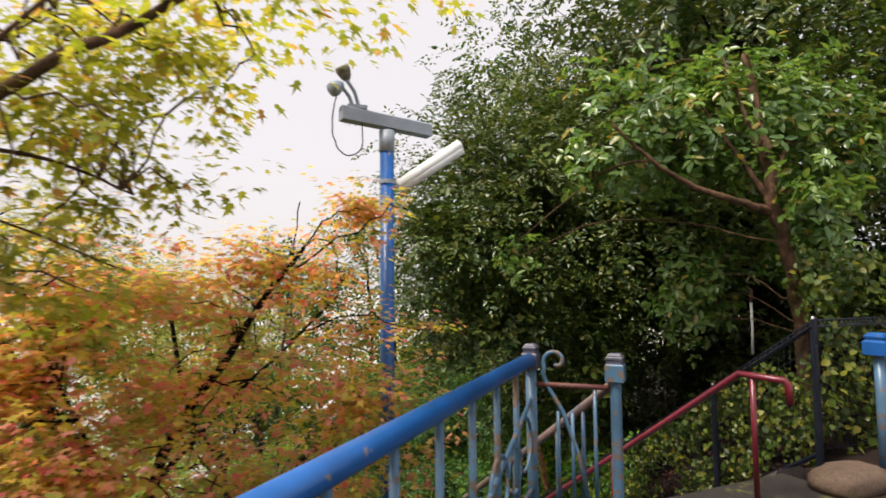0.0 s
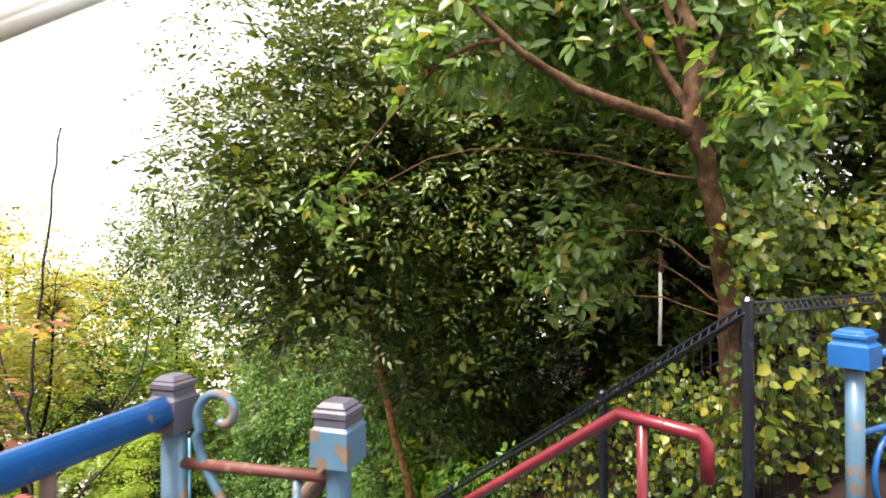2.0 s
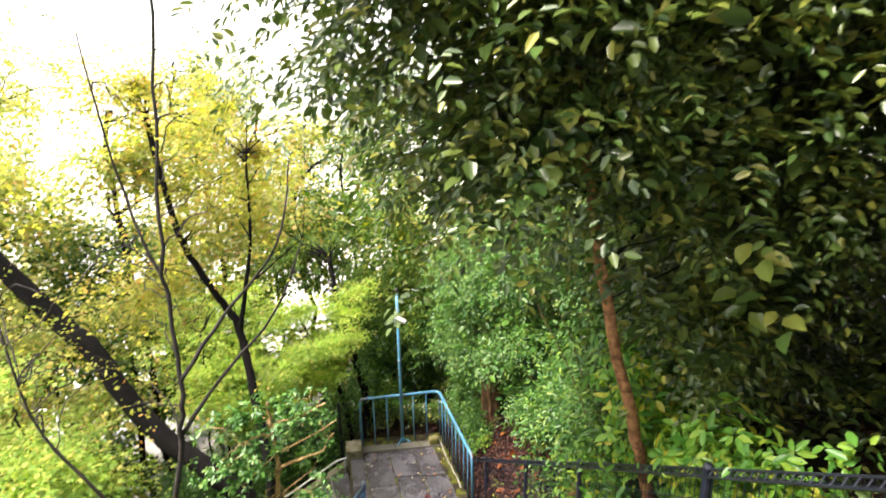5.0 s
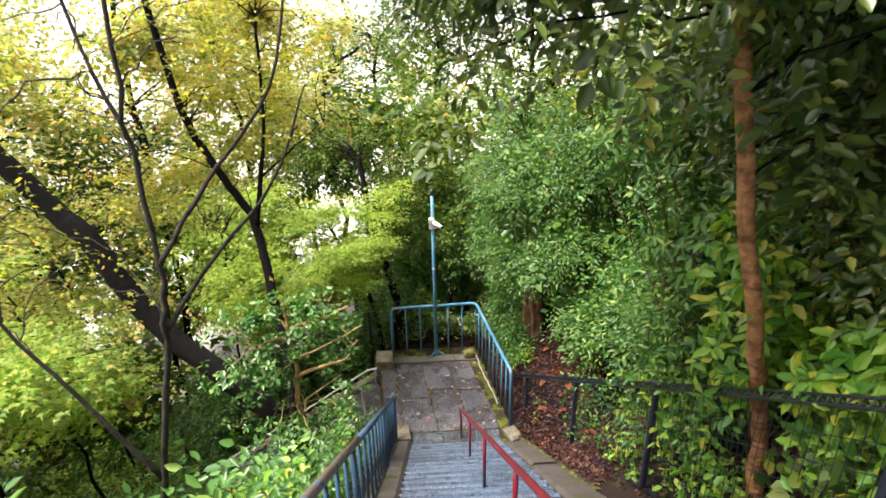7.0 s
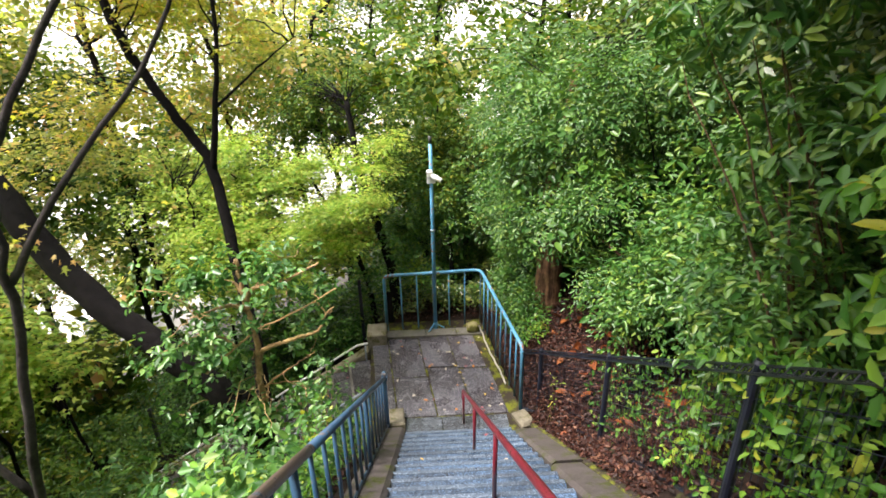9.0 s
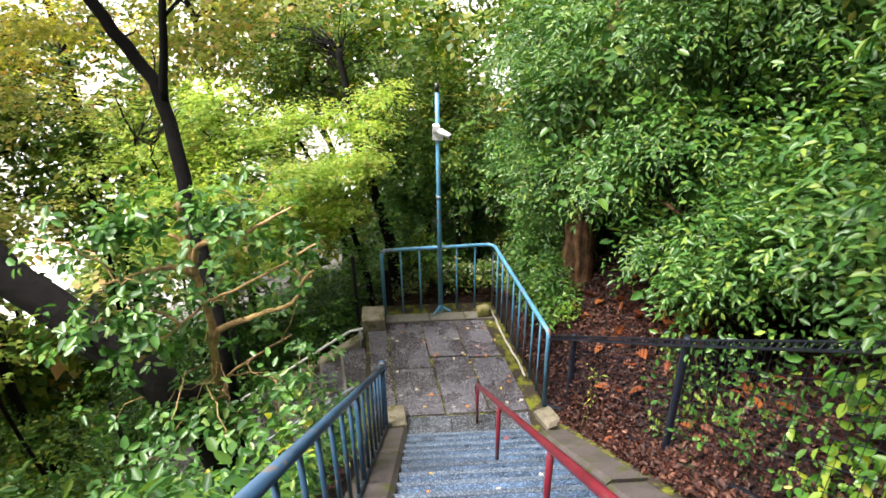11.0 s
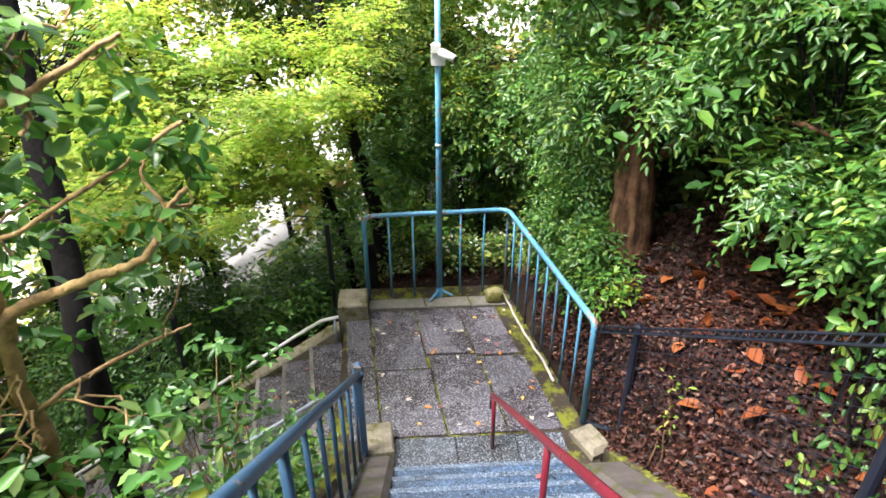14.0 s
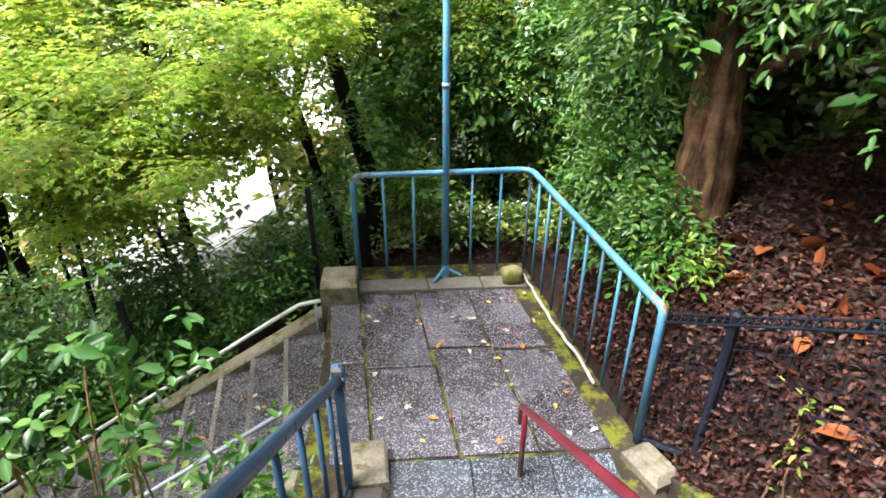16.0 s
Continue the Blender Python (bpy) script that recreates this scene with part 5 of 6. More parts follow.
tree("camellia", "glossy-leaved camellia with smooth tan branches", [(0.84, 10.20, -6.30), (0.88, 10.18, -5.08), (0.91, 10.18, -4.50), (0.88, 10.18, -4.06), (0.93, 10.18, -3.60), (0.89, 10.18, -3.23), (0.88, 10.20, -3.06), (0.85, 10.25, -2.76)], 0.046, 0.018, BARK_TAN,
     [((1.18, 10.09, -2.83), (0.69, 0.34, 0.34)), ((0.58, 10.01, -2.83), (0.69, 0.43, 0.34)), ((1.57, 10.31, -3.17), (0.36, 0.30, 0.30)), ((0.49, 9.96, -3.47), (0.69, 0.39, 0.43)), ((0.84, 9.83, -4.20), (0.77, 0.43, 0.34)), ((1.35, 10.09, -4.16), (0.26, 0.26, 0.19)), ((1.01, 10.44, -3.64), (0.60, 0.34, 0.43))],
     430, 6, 0.078, GLOSSY, 34, extra=[([(0.91, 10.18, -3.17), (0.98, 10.15, -3.03), (1.28, 10.10, -2.94), (1.44, 10.10, -2.86), (1.63, 10.10, -2.76)], 0.026, 0.007),
                                        ([(0.51, 9.90, -3.77), (0.66, 9.98, -3.66), (0.78, 10.05, -3.58), (0.98, 10.10, -3.43), (1.19, 10.10, -3.34), (1.50, 10.05, -3.16), (1.77, 10.05, -3.00)], 0.013, 0.007),
                                        ([(0.92, 10.18, -3.84), (0.99, 10.15, -3.70), (1.23, 10.10, -3.58), (1.44, 10.05, -3.49), (1.57, 10.05, -3.43), (1.64, 10.10, -3.30), (1.72, 10.10, -3.22)], 0.030, 0.007),
                                        ([(0.89, 10.18, -3.26), (0.77, 10.10, -3.16), (0.68, 9.95, -3.12), (0.55, 9.80, -3.10)], 0.026, 0.008),
                                        ([(0.90, 10.18, -3.20), (0.83, 10.20, -3.00), (0.69, 10.20, -2.94), (0.55, 10.20, -2.88)], 0.022, 0.006),
                                        ([(1.01, 10.15, -3.01), (1.12, 10.20, -2.91), (1.27, 10.20, -2.83)], 0.018, 0.005),
                                        ([(1.31, 10.10, -2.94), (1.31, 10.10, -3.00), (1.34, 10.00, -3.02)], 0.012, 0.005),
                                        ([(0.78, 10.05, -3.58), (0.63, 10.10, -3.50), (0.52, 10.10, -3.51), (0.42, 10.10, -3.46)], 0.015, 0.005),
                                        ([(1.28, 10.10, -2.94), (1.27, 10.15, -2.89), (1.19, 10.20, -2.85)], 0.011, 0.004),
                                        ([(0.89, 10.18, -4.19), (1.09, 10.30, -4.09), (1.26, 10.50, -4.08), (1.34, 10.70, -4.13)], 0.014, 0.005)],
     twigs=45, twig_r=0.008, category="shrub", twig_mat=BARK_TAN, ratio=0.52, spread=0.12, shell=1.0, gap=0.42, grain=2.5, rosette=True)

shrub("camellia", "young camellia sprigs with glossy leaves over the parapet", at_ground(1.15, 11.0, -0.02), [((1.4, 11.0, -4.5), (0.28, 0.2, 0.3)), ((1.15, 10.9, -4.9), (0.3, 0.25, 0.3)), ((1.2, 11.3, -5.1), (0.25, 0.25, 0.25))], 45, 6, 0.075, GLOSSY, 67, bark_mat=BARK_TAN, stems=3, ratio=0.5, shell=1.0, gap=0.2, rosette=True)
for k, (x, y, h, r, cnt, sz, mat, lab) in enumerate((
        (1.0, 5.2, 0.6, (0.7, 1.0, 0.6), 360, 0.08, SHRUB, "green shrub on the slope below the railing"),
        (0.6, 6.8, 0.5, (0.8, 0.9, 0.6), 420, 0.08, GLOSSY, "green shrub on the slope below the railing"),
        (1.05, 8.4, 0.6, (0.55, 0.8, 0.55), 420, 0.07, GLOSSY, "glossy green shrub beside the stair railing"),
        (1.15, 9.5, 0.35, (0.4, 0.6, 0.4), 260, 0.07, GLOSSY, "glossy green shrub beside the stair railing"),
        (0.0, 9.2, 0.7, (0.9, 0.9, 0.8), 480, 0.085, SHRUB, "green shrub on the wooded slope"),
        (-1.2, 8.2, 0.9, (1.2, 1.2, 0.9), 520, 0.09, SHRUB, "green shrub on the wooded slope"),
        (-1.4, 10.8, 0.9, (1.2, 1.2, 1.0), 520, 0.09, SHRUB, "green shrub on the wooded slope"),
        (-0.5, 11.1, 0.6, (0.8, 0.6, 0.5), 300, 0.08, GLOSSY, "glossy green shrub by the side stairs"),
        (-0.6, 6.2, 0.9, (1.2, 1.2, 1.0), 520, 0.09, WOODS, "green shrub on the wooded slope"),
        (-2.6, 9.6, 1.4, (1.4, 1.5, 1.3), 520, 0.1, WOODS, "green shrub on the wooded slope"),
        (-3.0, 12.6, 1.2, (1.6, 1.5, 1.4), 520, 0.1, WOODS, "green shrub on the wooded slope"),
        (0.85, 15.6, 0.7, (0.6, 0.45, 0.5), 240, 0.085, SHRUB, "dark green shrub beyond the parapet"),
        (-0.7, 15.2, 1.5, (0.9, 0.5, 1.1), 600, 0.085, GLOSSY, "dark green shrub beyond the parapet"),
        (-2.1, 14.9, 1.6, (0.9, 0.5, 1.1), 600, 0.085, GLOSSY, "dark green shrub beyond the parapet"),
        (-0.6, 16.4, 0.4, (1.0, 0.8, 0.6), 260, 0.085, EVERGREEN, "dark green shrub beyond the parapet"),
        (1.3, 17.4, 1.0, (0.9, 0.8, 1.2), 420, 0.085, SHRUB, "green shrub behind the landing"),
        (-2.4, 16.4, 1.4, (1.6, 1.3, 1.5), 600, 0.09, EVERGREEN, "dark green shrub beyond the parapet"))):
    b = at_ground(x, y, -0.02)
    shrub("shrub", lab, b, [((x, y, b[2] + h), r), ((x + 0.2, y - 0.25, b[2] + h * 0.7), tuple(q * 0.8 for q in r))], cnt, 8, sz, mat, 140 + k, ratio=0.46, spread=0.15, shell=0.8, gap=0.38, grain=2.2)

for k, (x, y, zc, r, cnt, mat, shp) in enumerate((
        (-2.2, 9.0, -2.6, 1.2, 600, MAPLE_LIME, STAR3), (-3.2, 12.6, -3.2, 1.7, 900, WOODS_GOLD, STAR3), (-2.4, 10.6, -3.8, 1.3, 700, MAPLE_LIME, STAR3), (-1.4, 14.9, -4.3, 1.2, 800, MAPLE_LIME, STAR3), (-5.2, 10.4, -3.4, 2.0, 900, WOODS_GOLD, STAR3), (-3.4, 8.4, -2.2, 1.6, 700, WOODS_GOLD, STAR3),
        (-0.8, 15.6, -4.4, 1.1, 700, MAPLE_LIME, STAR3), (-1.3, 6.6, -1.6, 1.2, 480, MAPLE_LIME, STAR3), (-2.0, 15.6, -4.0, 1.3, 700, MAPLE_LIME, STAR3))):
    g = ground_height(x, y)
    rr = np.random.default_rng(900 + k)
    blobs = [((x + rr.normal() * r * 0.5, y + rr.normal() * r * 0.4, zc + rr.normal() * r * 0.5), (r * 0.7, r * 0.6, r * 0.28)) for _ in range(6)]
    tree("maple_tree", "slender maple with thin dark stem and yellow-green leaves", [(x + 0.3, y, g - 0.2), (x + 0.2, y, (g + zc) / 2), (x, y, zc), (x - 0.2, y + 0.1, zc + r * 0.8)], 0.035, 0.012, BARK_DARK, blobs, int(cnt * 1.5), 9, 0.075, mat, 940 + k,
         group="slender maples", twigs=40, twig_r=0.012, trunk_wob=0.04, shape=shp, ratio=1.0, spread=0.17, flat=0.6, shell=1.0, gap=0.42, grain=2.0)

def undergrowth(name, label, seed, count, area, hi, size, mat, test, per=9, shape=OVAL):
    """Low sprays of leaves all over a stretch of slope."""
    r2 = np.random.default_rng(seed)
    x0, x1, y0, y1 = area
    xs, ys = x0 + (x1 - x0) * r2.random(count), y0 + (y1 - y0) * r2.random(count)
    ok = np.array([test(a, c) for a, c in zip(xs, ys)])
    xs, ys = xs[ok], ys[ok]
    tall = np.array([0.5 + 0.9 * (noise.noise(Vector((a * 0.8, c * 0.8, seed))) + 0.35) for a, c in zip(xs, ys)])
    z = np.array([ground_height(a, c) for a, c in zip(xs, ys)]) + hi * np.maximum(0.12, tall) * (0.35 + 0.65 * r2.random(len(xs)))
    outs = unit(r2.normal(size=(len(xs), 3)) * 0.6 + np.array((0, 0, 0.9)))
    pts = np.stack([xs, ys, z], 1)
    keep = clear(pts)
    data = tufts(r2, pts[keep], outs[keep], per, size, 0.5, 0.16, 0.2)
    return tagged(new(name, leaf_mesh(name, *data, shape, mat)), label, "undergrowth", kind="stuff")


def off_stairs(x, y):
    return not (x > -3.2 and 11.9 < y < 14.9 and x < 4.1) and not (x > 1.7 and y < 15.0)


undergrowth("undergrowth", "low green undergrowth on the slope beside the stairs", 61, 4300, (-5.0, 1.75, 3.4, 14.0), 0.95, 0.085, SHRUB, off_stairs)
undergrowth("undergrowth", "dark glossy undergrowth on the slope beside the stairs", 62, 2600, (-4.0, 1.75, 4.5, 12.2), 1.15, 0.066, GLOSSY, off_stairs)
undergrowth("undergrowth", "bright young undergrowth below the railing", 60, 900, (-2.6, 1.6, 6.4, 10.0), 1.15, 0.075, CREEPER, off_stairs)
undergrowth("undergrowth", "green undergrowth beyond the landing", 63, 6000, (-6.0, 8.0, 14.6, 21.0), 1.5, 0.11, SHRUB, lambda x, y: off_stairs(x, y) and y > 14.9 + 0.15 * max(0.0, x - 1.5), shape=DIAMOND)
undergrowth("undergrowth", "glossy green undergrowth along the parapet", 67, 1300, (-4.0, 1.2, 14.3, 16.0), 1.0, 0.075, GLOSSY, lambda x, y: True, 8)
undergrowth("undergrowth", "low shaded plants behind the guardrail", 69, 420, (1.7, 4.4, 15.0, 16.6), 0.7, 0.08, EVERGREEN, lambda x, y: True, 8)
undergrowth("undergrowth", "green undergrowth on the far slope", 64, 4200, (-14.0, -4.5, 0.0, 20.0), 1.6, 0.15, WOODS, lambda x, y: True, 11, shape=DIAMOND)
undergrowth("undergrowth", "dark evergreen undergrowth above the leaf litter", 66, 1500, (5.6, 9.0, 9.4, 15.5), 0.9, 0.1, EVERGREEN, lambda x, y: x > 6.2 - 0.3 * abs(y - 12.0), 9)
undergrowth("undergrowth", "dark evergreen undergrowth on the shaded bank", 65, 1800, (5.6, 9.5, 3.3, 9.2), 0.7, 0.1, EVERGREEN, lambda x, y: True, 8)

# ---- behind the landing ----
tree("lime_maple", "lime green maple spreading in flat layers", [(1.5, 16.0, -7.2), (1.35, 15.9, -6.0), (1.1, 15.7, -4.9), (0.8, 15.5, -4.2), (0.5, 15.4, -3.4)], 0.07, 0.02, BARK_DARK,
     [((0.2, 14.9, -4.4), (0.9, 0.5, 0.3)), ((-0.4, 14.9, -5.1), (0.7, 0.4, 0.25)), ((0.8, 15.0, -4.9), (0.6, 0.4, 0.25)), ((1.0, 15.3, -4.0), (0.9, 0.7, 0.3)), ((0.4, 15.2, -4.6), (0.9, 0.7, 0.3)), ((1.5, 15.6, -3.5), (0.7, 0.7, 0.3)), ((0.0, 15.2, -5.2), (0.7, 0.6, 0.25)), ((0.6, 15.6, -3.4), (0.9, 0.7, 0.35)), ((1.9, 15.9, -3.1), (0.6, 0.6, 0.25)), ((-0.9, 15.0, -4.5), (0.9, 0.6, 0.3)), ((-0.9, 15.3, -3.9), (0.9, 0.6, 0.3)), ((0.0, 15.4, -3.8), (0.9, 0.6, 0.3)), ((-0.5, 15.0, -5.6), (0.6, 0.4, 0.3)), ((0.31, 13.60, -4.16), (0.50, 0.4, 0.20)), ((0.85, 14.20, -3.81), (0.60, 0.4, 0.22)), ((-0.10, 13.20, -4.46), (0.50, 0.4, 0.18)), ((1.16, 14.40, -4.46), (0.50, 0.4, 0.20)), ((1.62, 14.60, -3.78), (0.50, 0.4, 0.20)), ((0.43, 13.90, -4.93), (0.40, 0.4, 0.15)),
      ((-0.29, 14.60, -4.75), (0.75, 0.45, 0.28)), ((0.40, 14.70, -4.37), (0.80, 0.45, 0.28)), ((1.10, 14.80, -4.20), (0.70, 0.45, 0.25)), ((-0.18, 14.60, -5.30), (0.70, 0.45, 0.25)), ((-0.76, 14.50, -5.65), (0.60, 0.45, 0.22)), ((0.72, 14.90, -4.85), (0.70, 0.45, 0.25)), ((1.56, 15.00, -3.99), (0.70, 0.45, 0.25)), ((-0.80, 14.80, -4.28), (0.80, 0.45, 0.30)), ((0.15, 15.00, -5.10), (0.70, 0.45, 0.22)), ((-1.11, 14.60, -5.11), (0.60, 0.45, 0.25))],
     5200, 9, 0.066, MAPLE_LIME, 51, extra=[([(1.1, 15.7, -4.9), (1.4, 15.7, -4.2), (1.7, 15.7, -3.4)], 0.03, 0.008)], twigs=60, twig_r=0.009, shape=STAR3, ratio=1.0, spread=0.14, flat=0.75, droop=0.25, shell=1.0, gap=0.42, grain=2.5)
tree("woodland_tree", "round light green tree behind the landing", [(2.6, 18.2, -8.6), (2.6, 18.0, -6.5), (2.6, 17.8, -4.2)], 0.12, 0.05, BARK_DARK,
     [((2.6, 17.6, -3.7), (1.3, 1.1, 1.3)), ((3.4, 17.8, -4.6), (1.2, 1.1, 1.2)), ((1.8, 17.9, -4.8), (1.1, 1.0, 1.1))], 1700, 9, 0.085, WOODS, 52, inner=300, twigs=60, twig_r=0.015, ratio=0.45, spread=0.17, shell=0.7, gap=0.4)
tree("woodland_tree", "dark green tree behind the camera pole", [(3.6, 17.0, -8.0), (3.55, 16.8, -6.4), (3.5, 16.7, -5.0), (3.5, 16.6, -3.8)], 0.1, 0.04, BARK_DARK,
     [((3.5, 16.4, -4.9), (1.0, 0.7, 0.9)), ((2.7, 16.6, -4.6), (0.9, 0.6, 0.8)), ((4.3, 16.3, -4.3), (1.0, 0.8, 1.2)), ((2.2, 16.4, -5.0), (0.6, 0.5, 0.6))], 1600, 9, 0.085, SHRUB, 53, inner=250, twigs=60, twig_r=0.012, ratio=0.45, spread=0.16, shell=0.8, gap=0.42)
tree("woodland_tree", "dark trunked tree at the landing corner", [(1.95, 15.5, -7.0), (1.95, 15.6, -6.0), (1.75, 15.8, -5.0), (1.4, 16.1, -3.8), (1.2, 16.4, -2.4)], 0.14, 0.05, BARK_DARK,
     [((1.2, 16.9, -2.3), (1.1, 0.8, 0.7)), ((0.2, 17.3, -2.6), (1.2, 0.9, 0.8))], 450, 9, 0.08, WOODS, 54, twigs=50, twig_r=0.015, ratio=0.5, spread=0.17, shell=0.9, gap=0.45)
tree("woodland_tree", "slender dark tree behind the guardrail", [(3.1, 16.0, -7.0), (3.15, 16.1, -5.8), (3.05, 16.2, -4.6)], 0.07, 0.03, BARK_DARK,
     [((3.0, 16.4, -4.2), (0.8, 0.6, 0.6))], 260, 8, 0.08, WOODS, 55, twigs=20, twig_r=0.01, ratio=0.5, spread=0.15, shell=0.9)
for k, (x, y, zc, rx, rz) in enumerate(((2.9, 17.4, -6.9, 1.2, 0.9), (4.6, 17.4, -6.0, 1.2, 1.2))):
    g = ground_height(x, y)
    tree("woodland_tree", "shaded evergreen thicket tree below the landing", [(x, y, g - 0.2), (x + 0.1, y, (g + zc) / 2), (x, y, zc + 0.4)], 0.06, 0.02, BARK_DARK, [((x, y, zc), (rx, 0.8, rz)), ((x + 0.5, y + 0.2, zc - 0.8), (rx * 0.8, 0.7, rz * 0.8))], 620, 9, 0.1, EVERGREEN if k % 2 else SHRUB, 960 + k,
         group="thicket trees", inner=250, twigs=30, twig_r=0.012, ratio=0.42, spread=0.18, shell=0.8, gap=0.4)
stump = thing("tree_stump", (1.89, 15.05, -6.75), "black broken tree stump behind the landing corner", "stump")
part("trunk", tube(bend([(1.90, 15.05, -6.8), (1.87, 15.05, -6.72), (1.84, 15.05, -5.84)], 0.14, 0.05, 77, 0.01, 5)[0], [0.15, 0.14, 0.13, 0.12, 0.11, 0.1, 0.09, 0.085, 0.075, 0.065, 0.05], 10), BARK_DARK, stump, smooth=True)
shrub("bamboo_clump", "yellow-leaved low clump behind the guardrail", (2.45, 15.8, -6.75), [((2.45, 15.8, -5.9), (0.28, 0.25, 0.4))], 110, 7, 0.07, MAPLE_LIME, 57, ratio=0.4, spread=0.12, shell=1.0)
shrub("fern", "pale green fern by the guardrail end", (4.3, 12.6, -5.5), [((4.2, 12.55, -5.15), (0.2, 0.22, 0.22))], 45, 7, 0.065, CREEPER, 58, ratio=0.35, spread=0.1, shell=1.0)
shrub("seedling", "small pale green seedling inside the fence", (4.22, 11.3, -5.9), [((4.2, 11.3, -5.4), (0.06, 0.1, 0.35))], 9, 5, 0.06, MAPLE_LIME, 59, stems=1, ratio=0.4, spread=0.09, shell=1.0)

# ---- evergreens higher up the hill ----
# besides filling the backdrop, these are added to block sky light from the right
for k, (x, y, h, r) in enumerate(((8.6, 2.2, 2.4, 1.8), (9.6, 4.4, 2.6, 2.0), (8.8, 6.6, 2.8, 2.0), (9.8, 9.0, 3.0, 2.2), (8.6, 11.2, 2.6, 1.9), (9.4, 13.6, 2.6, 2.1), (7.4, 14.2, 2.0, 1.5), (6.3, 15.6, 1.4, 1.3), (7.9, 17.0, 1.8, 1.7))):
    g = ground_height(x, y)
    tree("evergreen_tree", "dark evergreen tree high on the hillside", [(x, y, g - 0.3), (x + 0.1, y, g + h * 0.5), (x, y + 0.1, g + h), (x - 0.1, y, g + h + r)], 0.12, 0.04, BARK_DARK,
         [((x, y, g + h), (r, r, r * 1.3)), ((x - 0.5, y - 0.4, g + h * 0.5), (r * 0.8, r * 0.9, r)), ((x - 0.2, y + 0.6, g + h + r), (r * 0.9, r * 0.9, r * 0.8))], 1000, 9, 0.17, EVERGREEN, 980 + k,
         group="hillside evergreens", twigs=24, twig_r=0.03, shape=DIAMOND, ratio=0.48, spread=0.26, shell=0.9, gap=0.3, grain=1.0)

# ---- woods farther off ----
rng = np.random.default_rng(5)
far_list = [
    (-5.4, 15.6, -0.4, 1.4, WOODS_GOLD), (-3.4, 17.3, 0.2, 1.3, WOODS_GOLD),
    (-4.5, 18.0, -2.6, 2.4, WOODS), (-2.2, 20.0, -2.0, 2.4, WOODS_GOLD), (0.2, 21.0, -2.0, 2.4, WOODS), (-7.0, 13.5, -2.6, 2.8, WOODS_GOLD), (3.2, 24.0, 1.0, 3.0, WOODS), (6.0, 21.0, 0.8, 3.2, WOODS),
    (-1.6, 25.0, -0.6, 2.6, WOODS_GOLD), (5.4, 17.6, -2.0, 2.2, WOODS), (8.2, 16.5, 1.0, 3.4, WOODS), (-8.5, 20.0, -1.0, 3.2, WOODS_GOLD), (-5.0, 26.0, 0.5, 3.4, WOODS), (-9.5, 9.0, 0.4, 3.0, WOODS_GOLD),
    (-5.6, 7.0, -1.6, 2.4, WOODS_GOLD), (-4.0, 4.5, -2.4, 1.9, WOODS_GOLD), (9.5, 11.0, 4.5, 3.6, WOODS), (10.5, 5.0, 4.5, 3.6, WOODS), (-11.0, 15.0, -2.6, 3.2, WOODS), (-9.0, 11.0, -4.2, 2.8, WOODS_GOLD), (-6.4, 17.0, -4.5, 2.6, WOODS), (1.0, 30.0, -1.0, 3.2, WOODS)]
for k, (x, y, zc, r, mat) in enumerate(far_list):
    g = ground_height(x, y)
    lab = "tall green woodland tree on the hillside" if mat is WOODS else "tall golden-leaved tree on the hillside"
    blobs = [((x + rng.normal() * r * 0.45, y + rng.normal() * r * 0.4, zc + rng.normal() * r * 0.4), (r * (0.5 + 0.3 * rng.random()), r * (0.5 + 0.3 * rng.random()), r * (0.4 + 0.25 * rng.random()))) for _ in range(6)]
    tree("woodland_tree", lab, [(x, y, g - 0.2), (x + rng.normal() * 0.2, y, (g + zc) / 2), (x + rng.normal() * 0.4, y + rng.normal() * 0.3, zc), (x + rng.normal() * 0.5, y, zc + r * 0.7)], 0.1, 0.04, BARK_DARK, blobs, int(700 * r / 2.4), 8, 0.17, mat, 300 + k,
         group="woodland trees", twigs=26, twig_r=0.035, trunk_wob=0.05, shape=DIAMOND, ratio=0.55, spread=0.3, shell=0.9, gap=0.4, grain=1.0)

wr = np.random.default_rng(77)
blobs = []
for k in range(230):
    a = radians(-150 + 205 * wr.random())
    d = 11.5 + 20 * wr.random() ** 1.2
    x, y = 2 + d * math.sin(a), 8 + d * math.cos(a)
    if x > 9 and y < 14:
        continue
    h = 1.2 + (5.5 + 0.12 * d) * wr.random()
    rad = 1.3 + 1.5 * wr.random()
    blobs.append(((x, y, ground_height(x, y) + h), (rad, rad, rad * (0.6 + 0.4 * wr.random()))))
wob, wc = crown(None, blobs, 9000, 8, 0.4, WOODS, seed=78, shape=DIAMOND, ratio=0.55, spread=0.36, shell=0.8, gap=0.47, grain=0.45, name="distant_woods")
tagged(wob, "green woods on the hillside around", "woods", kind="stuff")
wob, wc = crown(None, blobs[::3], 4000, 8, 0.36, WOODS_GOLD, seed=79, shape=DIAMOND, ratio=0.6, spread=0.36, shell=0.9, gap=0.5, grain=0.45, name="distant_woods")
tagged(wob, "golden autumn woods on the hillside around", "woods", kind="stuff")

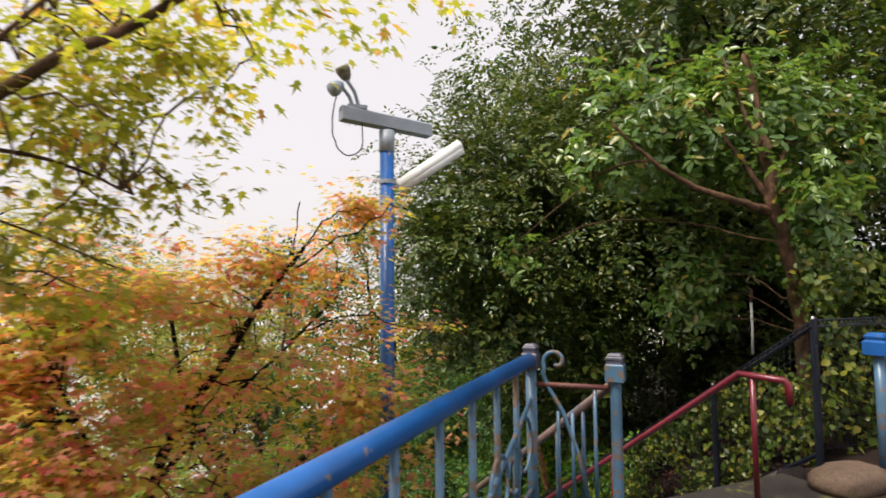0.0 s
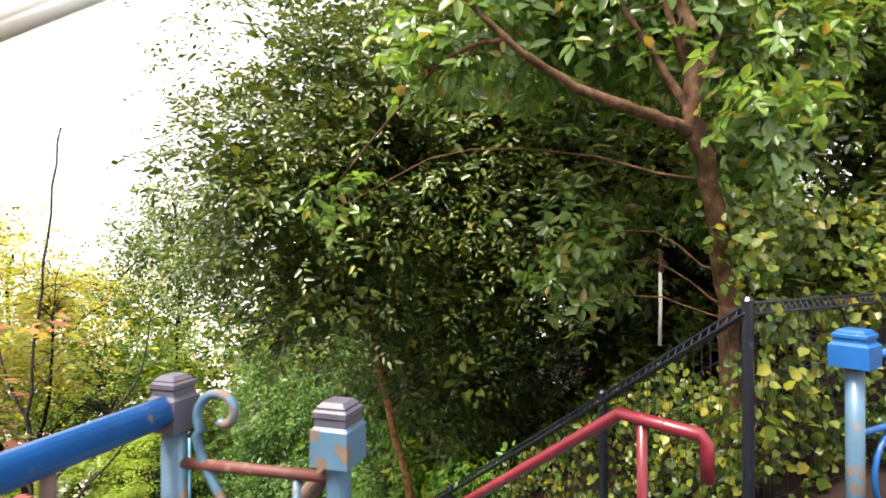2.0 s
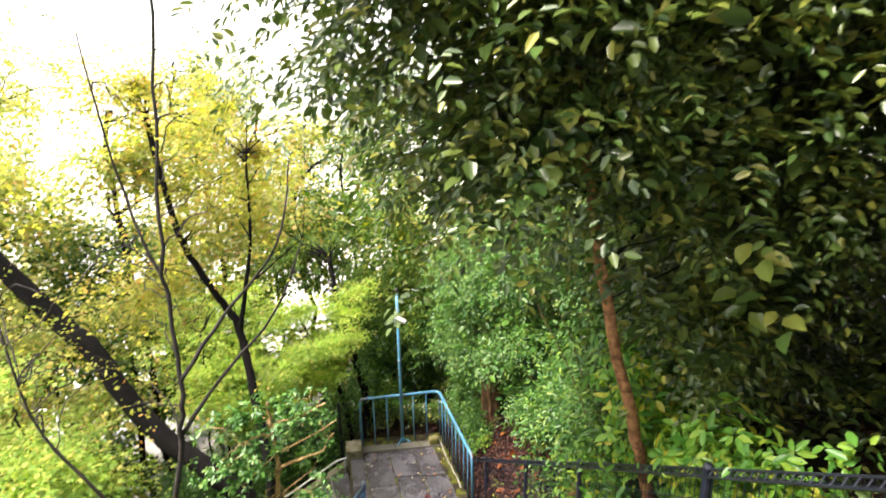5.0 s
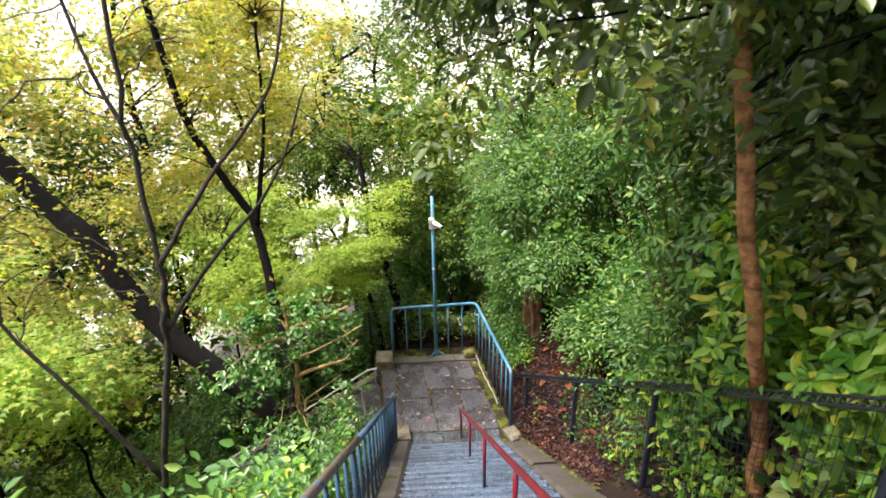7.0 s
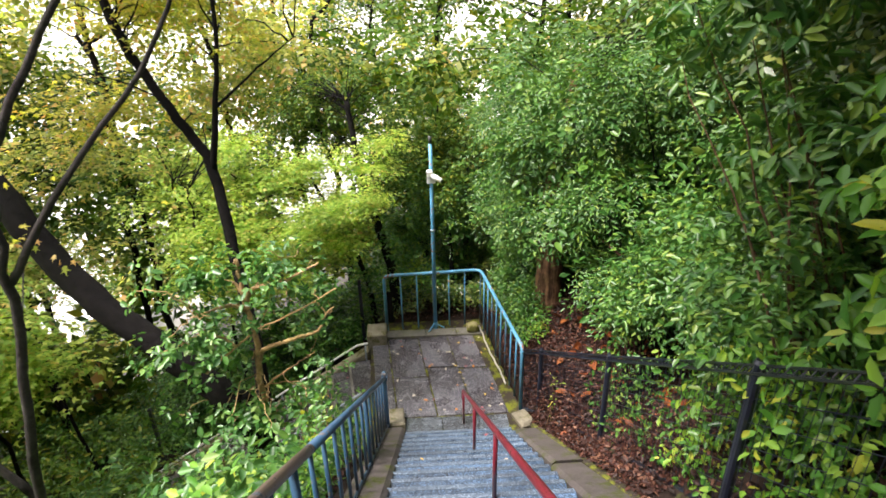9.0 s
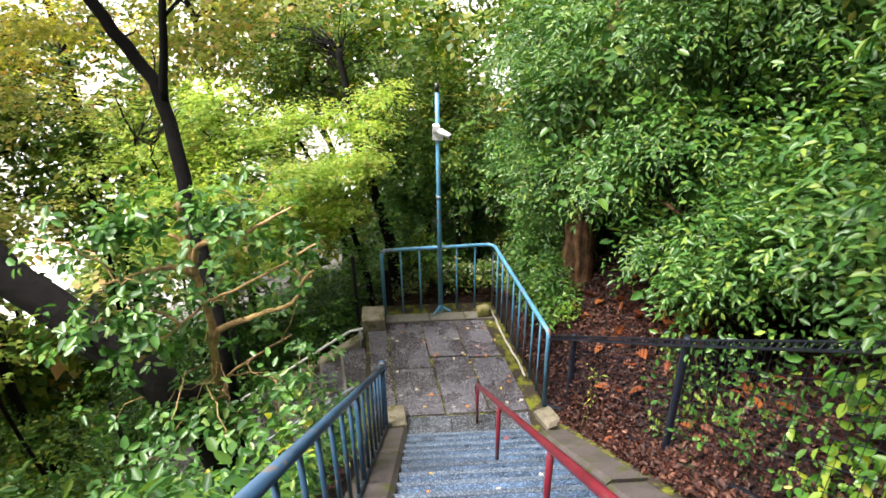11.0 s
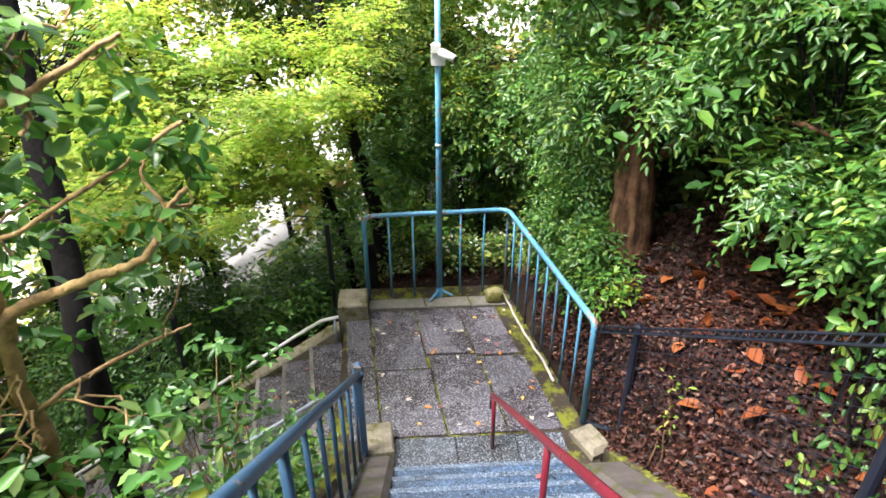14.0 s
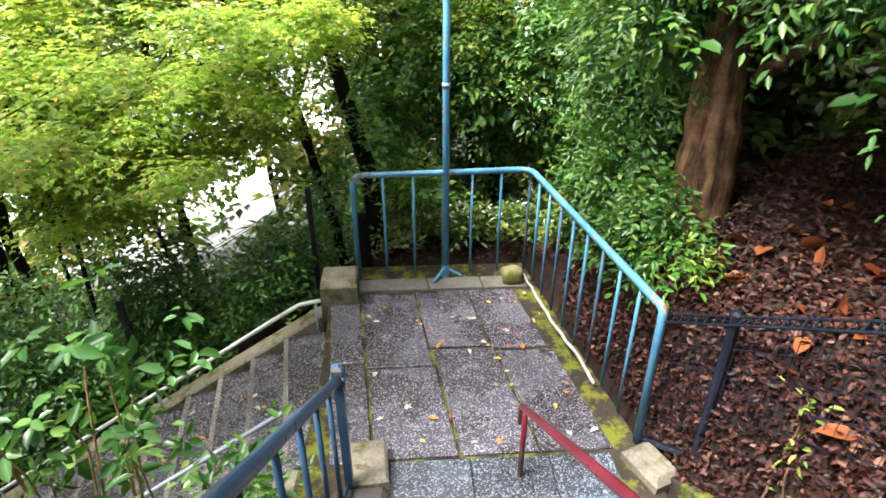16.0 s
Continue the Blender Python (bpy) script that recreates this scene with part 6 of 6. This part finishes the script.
# ---- dead leaves ----
def strewn(name, label, seed, xs, ys, size, mat, lift=0.01, test=None, shape=OVAL, ratio=0.5, curl=0.5):
    """Leaves lying on the ground."""
    r2 = np.random.default_rng(seed)
    n = len(xs)
    z = np.array([ground_height(a, b) for a, b in zip(xs, ys)]) + lift * (0.3 + r2.random(n))
    along = r2.normal(size=(n, 3)) * np.array((1, 1, curl * 0.6))
    up = r2.normal(size=(n, 3)) * curl + np.array((0, 0, 1.0))
    ln = size * (0.6 + 0.8 * r2.random(n))
    return tagged(new(name, leaf_mesh(name, np.stack([xs, ys, z], 1), along, up, ln, ln * ratio, shape, mat)), label, "leaves", kind="stuff")


r3 = np.random.default_rng(8)
n = 30000
strewn("leaf_litter", "brown dead leaves covering the bank", 81, 3.98 + 2.9 * r3.random(n) ** 1.3, 8.4 + 5.6 * r3.random(n), 0.048, LITTER, 0.05)
n = 9000
strewn("leaf_litter", "brown dead leaves caught at the fence foot", 85, 3.78 + 0.6 * r3.random(n), 9.6 + 4.6 * r3.random(n), 0.048, LITTER, 0.05, curl=0.9)
n = 9000
foot_y = 9.8 + 4.6 * r3.random(n)
strewn("leaf_litter", "brown dead leaves on the steep foot of the bank", 87, 4.07 - 0.12 * np.maximum(0, foot_y - 12.3) + 0.2 * r3.random(n), foot_y, 0.05, LITTER, 0.05, curl=1.6)
n = 5000
strewn("leaf_litter", "brown dead leaves behind the guardrail", 86, 1.7 + 2.6 * r3.random(n), 14.78 + 2.4 * r3.random(n), 0.05, LITTER, 0.04)
n = 2600
strewn("leaf_litter", "brown dead leaves on the upper bank", 82, 4.25 + 2.0 * r3.random(n), 3.0 + 5.5 * r3.random(n), 0.07, LITTER, 0.04)
n = 130
strewn("leaf_litter", "large russet leaves scattered over the bank", 83, 4.15 + 1.5 * r3.random(n), 9.6 + 3.2 * r3.random(n), 0.13, RUSSET, 0.05, ratio=0.6)
n = 2500
strewn("leaf_litter", "brown dead leaves on the lower slope", 84, -2.5 + 4.2 * r3.random(n), 6.0 + 5.5 * r3.random(n), 0.07, LITTER, 0.04)


def fallen(places, size, seed, label):
    for k, p in enumerate(places):
        r2 = np.random.default_rng(seed + k)
        along = r2.normal(size=(1, 3)) * np.array((1, 1, 0.05))
        up = np.array([[r2.normal() * 0.15, r2.normal() * 0.15, 1.0]])
        ln = np.array([size * (0.7 + 0.6 * r2.random())])
        shape = STAR if r2.random() < 0.45 else OVAL
        me = leaf_mesh("fallen_leaf", np.zeros((1, 3)), along, up, ln, ln * (1.0 if shape is STAR else 0.5), shape, FALLEN_MATS[k % len(FALLEN_MATS)])
        ob = new("fallen_leaf", me)
        ob.location = p
        tagged(ob, label, "leaf", "fallen leaves")


FALLEN_MATS = []
for k, col in enumerate(((0.55, 0.2, 0.03), (0.5, 0.45, 0.33), (0.55, 0.36, 0.06), (0.32, 0.09, 0.1), (0.6, 0.52, 0.42))):
    mt, nn, ll, pp = material("fallen_leaf_tone", col, 0.5)
    sp = tex(nn, ll, 30, 4)
    rr = ramp(nn, [(0.3, tuple(c * 0.6 for c in col)), (0.7, col)])
    ll.new(sp.outputs["Fac"], rr.inputs["Fac"])
    ll.new(rr.outputs["Color"], pp.inputs["Base Color"])
    FALLEN_MATS.append(mt)
r4 = np.random.default_rng(9)
fallen([(*on_landing(0.02 + 0.93 * r4.random(), 0.9 * r4.random()), LAND_Z + 0.012) for _ in range(46)], 0.065, 500, "small fallen leaf lying on the landing")
side_pts = []
for _ in range(34):
    u = 0.05 + 2.6 * r4.random()
    kk = int((u - 0.0) / 0.325)
    q = side(u + 0.02, 0.1 + 1.4 * r4.random(), LAND_Z - 0.17 * (kk + 1) + 0.012)
    side_pts.append(tuple(q))
fallen(side_pts, 0.06, 700, "orange fallen leaf lying on the side stairs")
step_pts = []
for _ in range(22):
    kk = int(24 * r4.random())
    step_pts.append((2.25 + 1.4 * r4.random(), FOOT_Y - RUN * kk - 0.03 - 0.2 * r4.random(), LAND_Z + RISE * (kk + 1) + 0.01))
fallen(step_pts, 0.06, 800, "small fallen leaf lying on the stairs")
